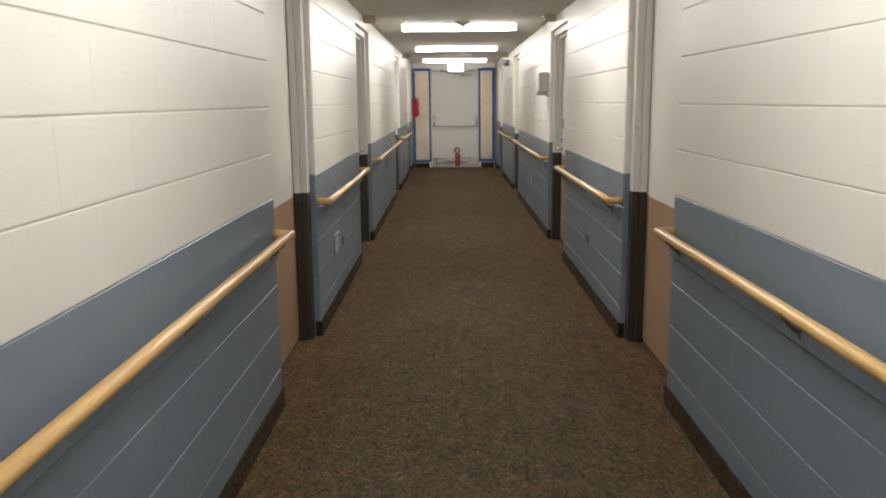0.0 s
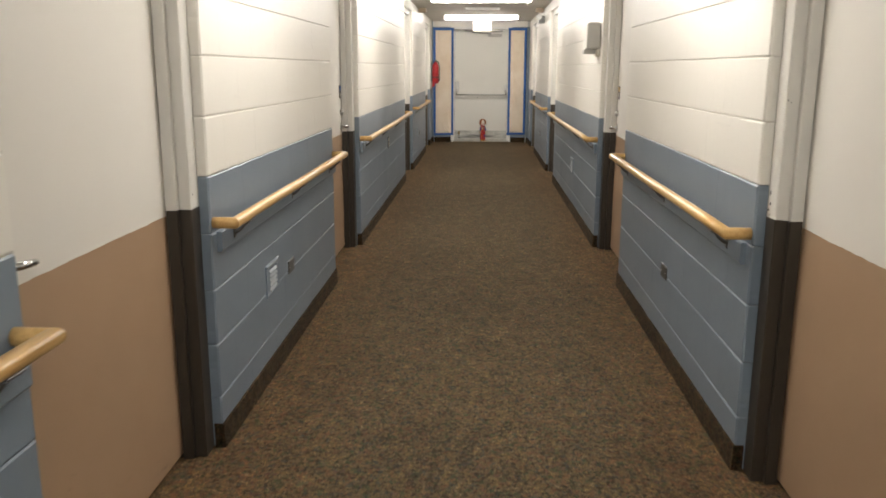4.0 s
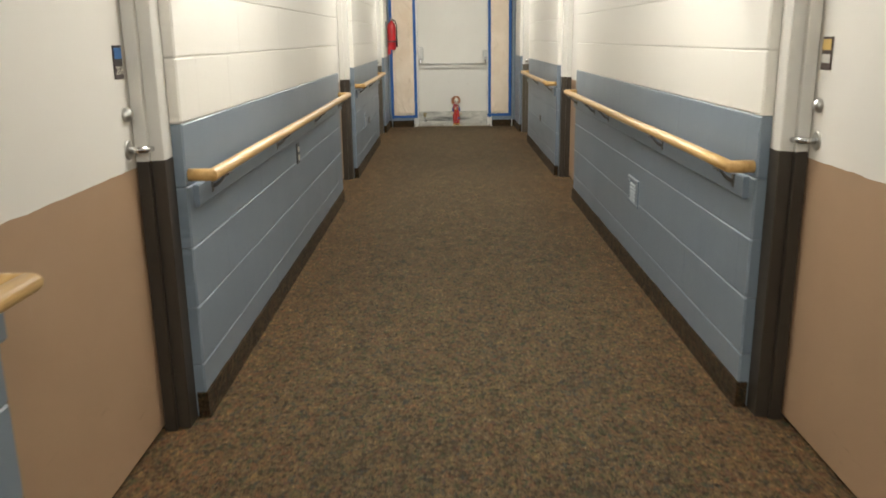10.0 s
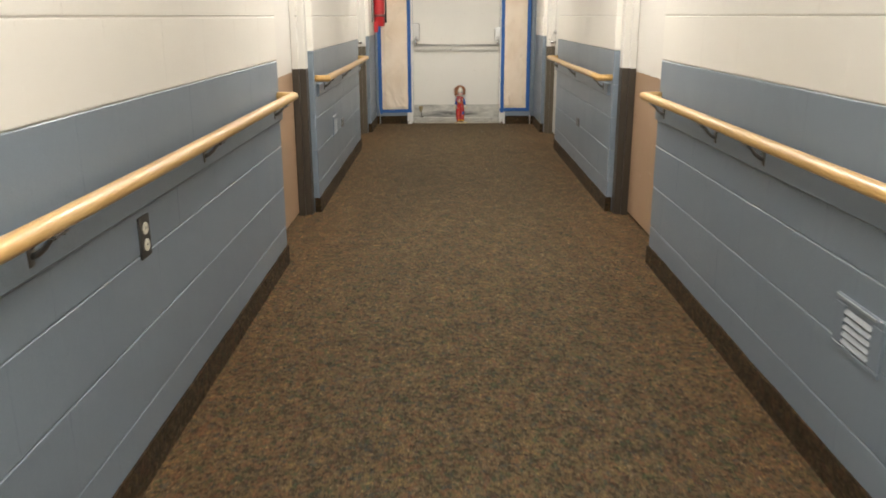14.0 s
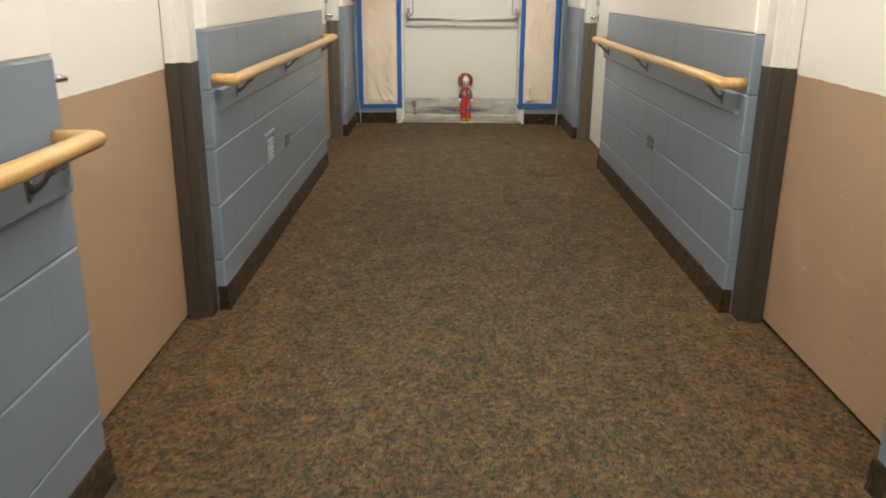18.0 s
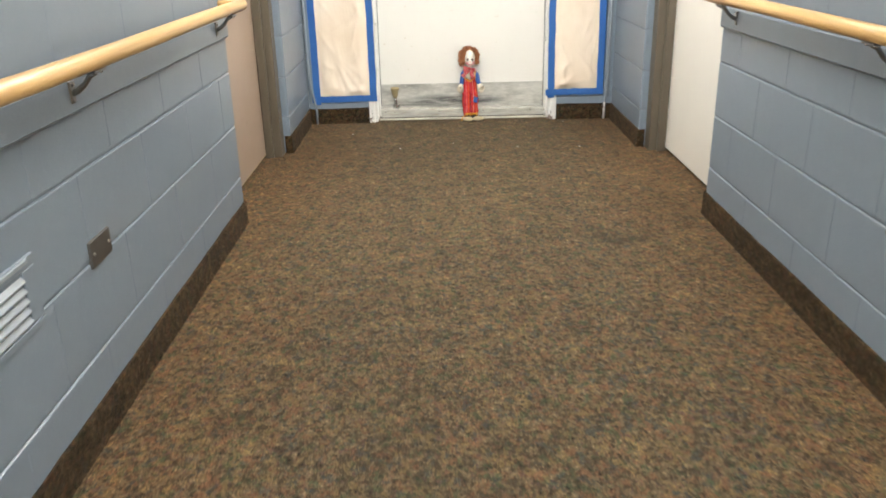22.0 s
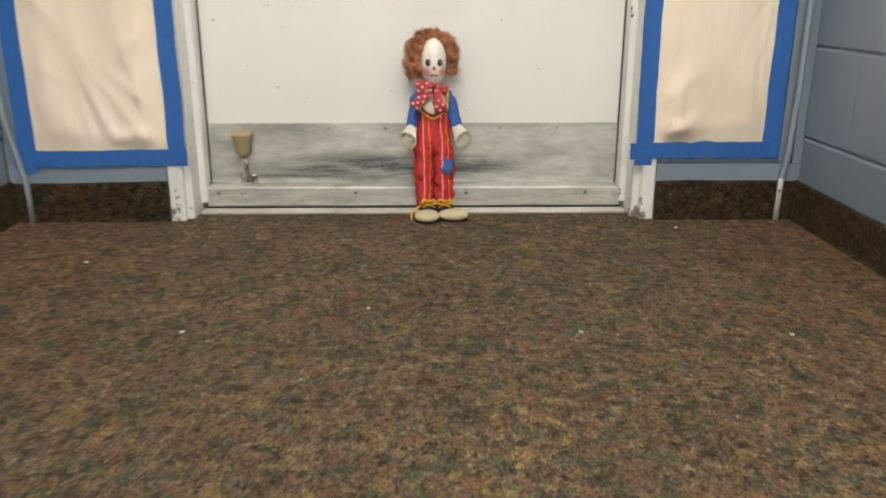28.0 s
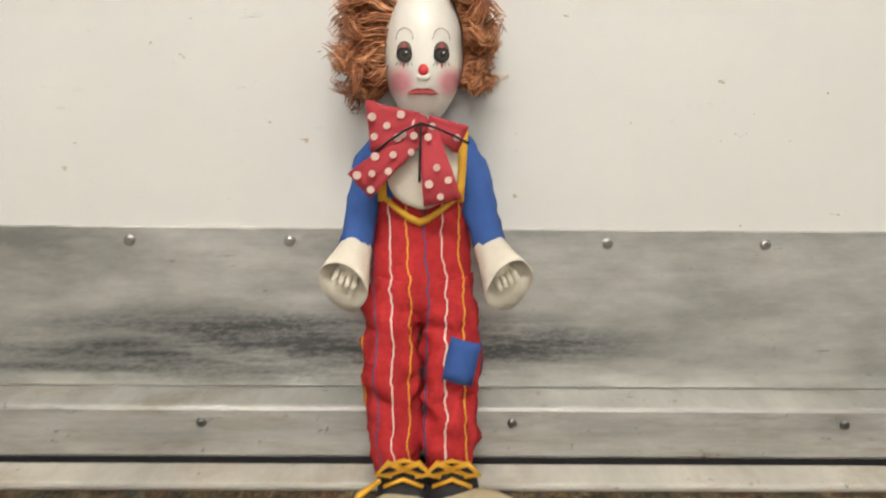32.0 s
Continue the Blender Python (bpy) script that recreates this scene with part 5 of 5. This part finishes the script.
        for e in (-1, 1):
            tube(bm, [(heel, -0.026, 0.038), (heel + e * 0.012, -0.032, 0.046), (heel + e * 0.021, -0.034, 0.038), (heel + e * 0.009, -0.033, 0.036)], [0.0022, 0.0026, 0.0026, 0.002], 6, YEL)
    tube(bm, [(-0.030, -0.032, 0.032), (-0.046, -0.040, 0.024), (-0.053, -0.048, 0.012), (-0.052, -0.056, 0.0026)], [0.002, 0.0028, 0.003, 0.002], 6, YEL)
    # braces and the yellow bib edge
    for s in (-1, 1):
        rows = [[(s * (0.030 + 0.004 * t) + e, -0.0022 + 0.012 * t + 0.010 * t * t, 0.244 + 0.056 * t) for e in (-0.0035, 0.0035)] for t in (0, 0.25, 0.5, 0.75, 1)]
        sheet(bm, rows, YEL)
    rows = []
    for t in range(9):
        u = -1 + 2 * t / 8
        x, z = 0.030 * u - 0.001, 0.224 + 0.020 * abs(u) ** 1.3
        y = 0.028 - 0.0255 * math.sqrt(max(0.0, 1 - (x / 0.044) ** 2)) - 0.0016
        rows.append([(x, y, z), (x, y, z + 0.006)])
    sheet(bm, rows, YEL)
    # cream bib
    rows = []
    for j in range(15):
        t = j / 14
        hw = 0.0275 * math.sqrt(max(0.03, 1 - (1 - min(1.0, t / 0.42)) ** 2))
        rows.append([(0.001 + hw * (-1 + 2 * k / 8), -0.0025 - 0.006 * math.cos((-1 + k / 4) * 1.2), 0.239 + 0.062 * t) for k in range(9)])
    sheet(bm, rows, CREAM)
    # spotted bow: two lobes, two tails, a knot
    def cloth(c0, c1, w0, w1, yy, seed):
        c0, c1 = Vector((c0[0], yy, c0[1])), Vector((c1[0], yy - 0.004, c1[1]))
        d = (c1 - c0).normalized()
        side = Vector((-d.z, 0, d.x))
        rows = []
        for j in range(8):
            t = j / 7
            w = (w0 * (1 - t) + w1 * t) / 2
            rows.append([c0.lerp(c1, t) + side * w * (-1 + k / 3) + Vector((0, -0.006 * math.sin(math.pi * t) - 0.004 * noise.noise((k * 0.8 + seed, t * 3, seed)), 0.002 * noise.noise((t * 4, k, seed)))) for k in range(7)])
        sheet(bm, rows, TIE)
        n = int((c1 - c0).length / 0.0115) + 1
        for j in range(n):
            for k in (-0.62, 0.62) if j % 2 else (0, -1.25, 1.25):
                t = (j + 0.5) / n
                w = (w0 * (1 - t) + w1 * t) / 2
                if t < 0.98 and abs(k) * 0.0120 < w - 0.002:
                    ii, kk = min(int(round(t * 7)), 7), min(max(int(round((k * 0.0120 / max(w, 0.001) + 1) * 3)), 0), 6)
                    yf = min(rows[max(ii - 1, 0)][kk].y, rows[ii][kk].y, rows[min(ii + 1, 7)][kk].y, rows[ii][max(kk - 1, 0)].y, rows[ii][min(kk + 1, 6)].y)
                    q = c0.lerp(c1, t) + side * k * 0.0120
                    disc(bm, (q.x + 0.001 * math.sin(j * 5 + seed), yf - 0.0012, q.z), 0.0029 + 0.0004 * math.sin(j * 3 + k), DOT)

    cloth((0.000, 0.306), (-0.040, 0.302), 0.014, 0.040, -0.010, 2.0)
    cloth((0.004, 0.305), (0.032, 0.293), 0.014, 0.022, -0.010, 6.0)
    cloth((-0.002, 0.300), (-0.047, 0.258), 0.017, 0.025, -0.014, 9.0)
    cloth((0.005, 0.301), (0.017, 0.246), 0.014, 0.030, -0.016, 4.0)
    ball(bm, (0.000, -0.017, 0.304), (0.006, 0.006, 0.008), TIE, 12, 8)
    for ex, ez in ((-0.034, 0.284), (-0.001, 0.262), (0.036, 0.291)):
        tube(bm, [(0.0, -0.0235, 0.306), (ex * 0.35, -0.0250, 0.306 + (ez - 0.306) * 0.25), (ex * 0.7, -0.0235, 0.306 + (ez - 0.306) * 0.62), (ex, -0.0215, ez)], 0.0010, 5, BLK)
    # blue knee patch
    rows = [[(0.0330 + 0.0120 * (-1 + k / 2) - 0.0035 * (1 - j / 2) + 0.0012 * noise.noise((j, k, 3)), -0.0145 + 0.0035 * (abs(-1 + k / 2)) ** 2 - 0.001, 0.103 + 0.034 * j / 4 - 0.003 * (k - 2) * 0.5) for k in range(5)] for j in range(5)]
    sheet(bm, rows, SHIRT)
    # head
    def skull(c):
        z = c.z * 1.13 if c.z > 0 else c.z
        s = head_scale(z)
        return Vector((c.x * s, c.y * s, z))
    ball(bm, HEAD, HR, FACE, 36, 26, skull)
    limb(bm, [(0.002, 0.026, 0.300), (0.003, 0.024, 0.318)], [0.012, 0.013], FACE, 14)
    up = 0.0065

    def feature(x, z, lift=0.0):
        return head_point(x, z + up, lift)

    ball(bm, feature(0.0005, -0.0135, -0.0012), (0.0042, 0.0042, 0.0045), NOSE, 12, 8)
    ball(bm, feature(0.0005, -0.0185, -0.0012), (0.0058, 0.003, 0.0030), FACE, 12, 8)
    for s in (-1, 1):
        # brown oval puts the eyelid's shade into the colour
        patch(bm, oval(s * 0.0140, 0.0002 + up, 0.0058, 0.0072), LID, 0.0007)
        patch(bm, oval(s * 0.0140, -0.0026 + up, 0.0062, 0.0058), BLK, 0.0009)
        patch(bm, oval(s * 0.0140 + 0.0006, -0.0030 + up, 0.0046, 0.0043), EYE, 0.0012)
        patch(bm, oval(s * 0.0140 + 0.0006, -0.0024 + up, 0.0020, 0.0021), BLK, 0.0015)
        # small pale dot: the eye's highlight, put in as colour
        patch(bm, oval(s * 0.0140 + 0.0016, -0.0008 + up, 0.0007, 0.0007, 8), FACE, 0.0018)
        patch(bm, [(s * 0.0140 - 0.0018, 0.0026 + up), (s * 0.0140, 0.0072 + up), (s * 0.0140 + 0.0018, 0.0026 + up)], LIP, 0.0010)
        patch(bm, [(s * 0.0144 - 0.0016, -0.0085 + up), (s * 0.0144, -0.0130 + up), (s * 0.0144 + 0.0016, -0.0085 + up)], LIP, 0.0010)
        tube(bm, [feature(s * 0.0138 + 0.0066 * math.cos(a), 0.0085 + 0.0085 * math.sin(a), 0.0002) for a in [math.pi * k / 8 for k in range(9)]], 0.00035, 5, BROW)
        for k in range(5):
            tube(bm, [feature(s * 0.0140 + (k - 2) * 0.0026, -0.0085, 0.0002), feature(s * 0.0140 + (k - 2) * 0.0032, -0.0108, 0.0004)], 0.0003, 4, EYE)
    lips = [(-0.0125, -0.0305), (-0.009, -0.0278), (-0.004, -0.0262), (0.0, -0.0268), (0.004, -0.0262), (0.009, -0.0278), (0.0125, -0.0305), (0.007, -0.0308), (0.0, -0.0300), (-0.007, -0.0308)]
    patch(bm, [(x * 0.95, z - 0.0006 + up) for x, z in lips], LIP, 0.0012)
    tube(bm, [feature(x * 0.011, -0.0300 - 0.0012 * abs(x), 0.0006) for x in (-1, -0.5, 0, 0.5, 1)], [0.0008, 0.0015, 0.0017, 0.0015, 0.0008], 6, LIP)
    # fluffy hair: a soft core, and locks of wavy strands that curl outwards; the high forehead is bare
    core = [((-0.037, 0.008, 0.008), 0.021), ((-0.038, 0.008, -0.012), 0.019), ((-0.032, 0.008, 0.031), 0.019), ((-0.015, 0.024, 0.044), 0.020),
            ((0.034, 0.014, 0.006), 0.018), ((0.034, 0.014, -0.010), 0.017), ((0.030, 0.012, 0.028), 0.018), ((0.011, 0.024, 0.044), 0.019), ((0.0, 0.028, 0.01), 0.036)]
    for k, (p, r) in enumerate(core):
        ball(bm, HEAD + Vector(p), (r, r * 0.85, r), HAIR, 24, 18, lambda c: c * (0.80 + 0.25 * noise.noise(c * 60 + Vector((k * 7.0, 0, 0)))))
    for lock in range(185):
        th = rnd.uniform(-0.50, math.pi + 0.52)
        left = math.cos(th) < 0
        out = Vector((math.cos(th), 0, math.sin(th)))
        depth = rnd.uniform(-0.016, 0.030) if abs(math.cos(th)) > 0.55 else rnd.uniform(0.0, 0.034)
        root = HEAD + Vector((0.0310 * math.cos(th) - (0.001 if left else 0.0), depth, 0.047 * math.sin(th) + 0.006))
        reach = (0.069 if left else 0.060) * abs(math.cos(th)) ** 1.6 + (0.072 if math.sin(th) > 0 else 0.045) * abs(math.sin(th)) ** 1.6
        tip = HEAD + Vector((-0.001, 0, 0.004)) + out * reach * rnd.uniform(0.80, 1.06) + Vector((0, depth * 1.1 + rnd.uniform(-0.010, 0.006), -0.004 * abs(math.cos(th))))
        along = tip - root
        side = along.normalized().cross(Vector((0, 1, 0)))
        up2 = side.cross(along.normalized())
        hand = rnd.choice((-1, 1))
        ph, turns, wide = rnd.uniform(0, 6.28), rnd.uniform(0.8, 1.5), rnd.uniform(0.0045, 0.0085)
        for strand in range(20):
            off = Vector((rnd.gauss(0, 1), rnd.gauss(0, 1), rnd.gauss(0, 1))) * 0.0021
            far, fr = rnd.uniform(0.75, 1.12), rnd.uniform(-0.5, 0.5)
            pts = []
            for m in range(10):
                t = m / 9 * far
                a = ph + fr * t + hand * 6.28 * turns * t
                q = root + along * (t - 0.10 * t * t) + off * (1.3 - 0.3 * t) + (side * math.cos(a) + up2 * math.sin(a)) * wide * min(1.0, 1.6 * t)
                q.y = min(q.y, 0.064)
                rel = q - HEAD
                if rel.y < 0.004 and ((rel.x - 0.002) / 0.0300) ** 2 + ((rel.z - 0.006) / 0.0545) ** 2 < 1.0:
                    q.x = HEAD.x + 0.002 + math.copysign(0.0300 * math.sqrt(max(0.02, 1 - ((rel.z - 0.006) / 0.0545) ** 2)), rel.x - 0.002)
                pts.append(q)
            tube(bm, pts, [0.0007, 0.0008, 0.0008, 0.0008, 0.0008, 0.0007, 0.0006, 0.0005, 0.0004, 0.0002], 3, HAIR)
    # paper tag behind the head
    rows = [[(0.040 + 0.030 * t, 0.045 - 0.01 * t, 0.326 + 0.012 * t + 0.010 * e * (1 - 0.4 * t)) for e in (0, 0.5, 1)] for t in (0, 0.35, 0.7, 1)]
    sheet(bm, rows, CREAM, 0.0006)
    for v in bm.verts:
        v.co.y = min(v.co.y + 0.09 * (v.co.z - 0.17), 0.0735)
    me = mesh_of(bm, "clown_doll")
    for mt in DOLL_MATS:
        me.materials.append(mt)
    ob = new("clown_doll", me)
    ob.matrix_world = Matrix.Translation(DOLL)
    return tagged(ob, "clown doll, auburn curls and striped red trousers, against the door", "doll")


doll()

# small bits of lint on the carpet
rnd = random.Random(21)
M_LINT = plain("white_lint", (0.50, 0.48, 0.43), 0.9)
for x, y in ((-0.418, 18.587), (0.492, 18.226), (0.819, 18.21), (0.153, 18.332), (-0.132, 18.237), (0.818, 18.815)):
    bm = bmesh.new()
    ball(bm, (0, 0, 0.002), (0.005, 0.003, 0.002), 0, 8, 5, lambda c: c * (1 + 0.5 * noise.noise(c * 400)))
    ob = part("paper_scrap", bm, M_LINT, None)
    ob.matrix_world = pose(x, y, 0.0005, 0, 0, rnd.uniform(0, 180))
    tagged(ob, "tiny white scrap of paper lying on the carpet", "scrap", "scraps on the carpet")


# ---- blocks of the walls, last ----
BLOCK_MESH = {}


def block_mesh(length, height, material, raked):
    key = (round(length, 3), round(height, 3), material.name, raked)
    if key not in BLOCK_MESH:
        cz, cx, dp = 0.0062, 0.0017 if raked else 0.0006, 0.055
        deep = 0.0022 if material == M_BLUE and not raked else 0.0046
        g, gx = 0.0016, 0.0
        x0, x1, z0, z1 = gx, length - gx, g, height - g
        rings = [[(x0 + cx, 0.0, z0 + cz), (x1 - cx, 0.0, z0 + cz), (x1 - cx, 0.0, z1 - cz), (x0 + cx, 0.0, z1 - cz)],
                 [(x0, 0.0009 if raked else 0.0003, z0 + cz * 0.35), (x1, 0.0009 if raked else 0.0003, z0 + cz * 0.35), (x1, 0.0009 if raked else 0.0003, z1 - cz * 0.35), (x0, 0.0009 if raked else 0.0003, z1 - cz * 0.35)],
                 [(x0, deep, z0), (x1, deep, z0), (x1, deep, z1), (x0, deep, z1)],
                 [(x0, dp, z0), (x1, dp, z0), (x1, dp, z1), (x0, dp, z1)]]
        verts = [p for r in rings for p in r]
        faces = [(0, 1, 2, 3)]
        for r in range(3):
            for k in range(4):
                a, b = 4 * r + k, 4 * r + (k + 1) % 4
                faces.append((a, a + 4, b + 4, b))
        me = bpy.data.meshes.new("block")
        me.from_pydata(verts, [], faces)
        me.materials.append(material)
        BLOCK_MESH[key] = me
    return BLOCK_MESH[key]


def end_block_mesh(length, height, material, low, high, rnd):
    """A block whose outer edge, at the wall's end, is chipped and ragged with thick paint."""
    cz, dp, g = 0.0045, 0.055, 0.0016
    rows = 15
    zs = [g, g + cz] + [g + cz + (height - 2 * g - 2 * cz) * k / (rows - 2) for k in range(1, rows - 2)] + [height - g - cz, height - g]
    verts, faces = [], []
    start = rnd.uniform(0, 50)

    def wander(z, at):
        return 0.0012 * abs(noise.noise((start + z * 14, at, 0.0)))

    for k, z in enumerate(zs):
        edge = k in (0, rows)
        y = 0.0035 if edge else 0.0
        ja = (wander(z, 0.0) + (0.0012 if edge else 0.0) + (0.0022 if rnd.random() < 0.06 else 0.0)) if low else 0.0
        jb = (wander(z, 9.0) + (0.0012 if edge else 0.0) + (0.0022 if rnd.random() < 0.06 else 0.0)) if high else 0.0
        ca, cb = (0.0065 if low else 0.0005), (0.0065 if high else 0.0005)
        verts += [(ja * 0.5, dp, z), (ja, y + (0.0055 if low else 0.0003), z), (ja + ca, y, z), (length - jb - cb, y, z), (length - jb, y + (0.0055 if high else 0.0003), z), (length - jb * 0.5, dp, z)]
    for k in range(rows):
        for m in range(5):
            p = 6 * k + m
            faces.append((p, p + 1, p + 7, p + 6))
    faces.append(tuple(range(5, -1, -1)))
    faces.append(tuple(range(6 * rows, 6 * rows + 6)))
    me = bpy.data.meshes.new("block")
    me.from_pydata(verts, [], faces)
    me.materials.append(material)
    return me


rnd = random.Random(5)
for w, length, side, i in WALLS:
    z = 0.0
    course = 0
    while z < H - 0.01:
        top = min(H, Z0 + course * COURSE)
        mt = M_BLUE if top <= BLUE + 0.01 else M_WHITE
        x = 0.0
        step = BLOCK / 2 if course % 2 else BLOCK
        while x < length - 0.001:
            x2 = min(length, x + step)
            if length - x2 < 0.06:
                x2 = length
            low, high = x == 0.0 and not (side == "left" and i == 0), x2 == length and not (side == "right" and i == 0)
            ob = new("block", end_block_mesh(x2 - x, top - z, mt, low, high, rnd) if low or high else block_mesh(x2 - x, top - z, mt, i >= 3))
            ob.parent = w
            ob.location = (x, rnd.uniform(-0.00015, 0.00015), z)
            x, step = x2, BLOCK
        z = top
        course += 1
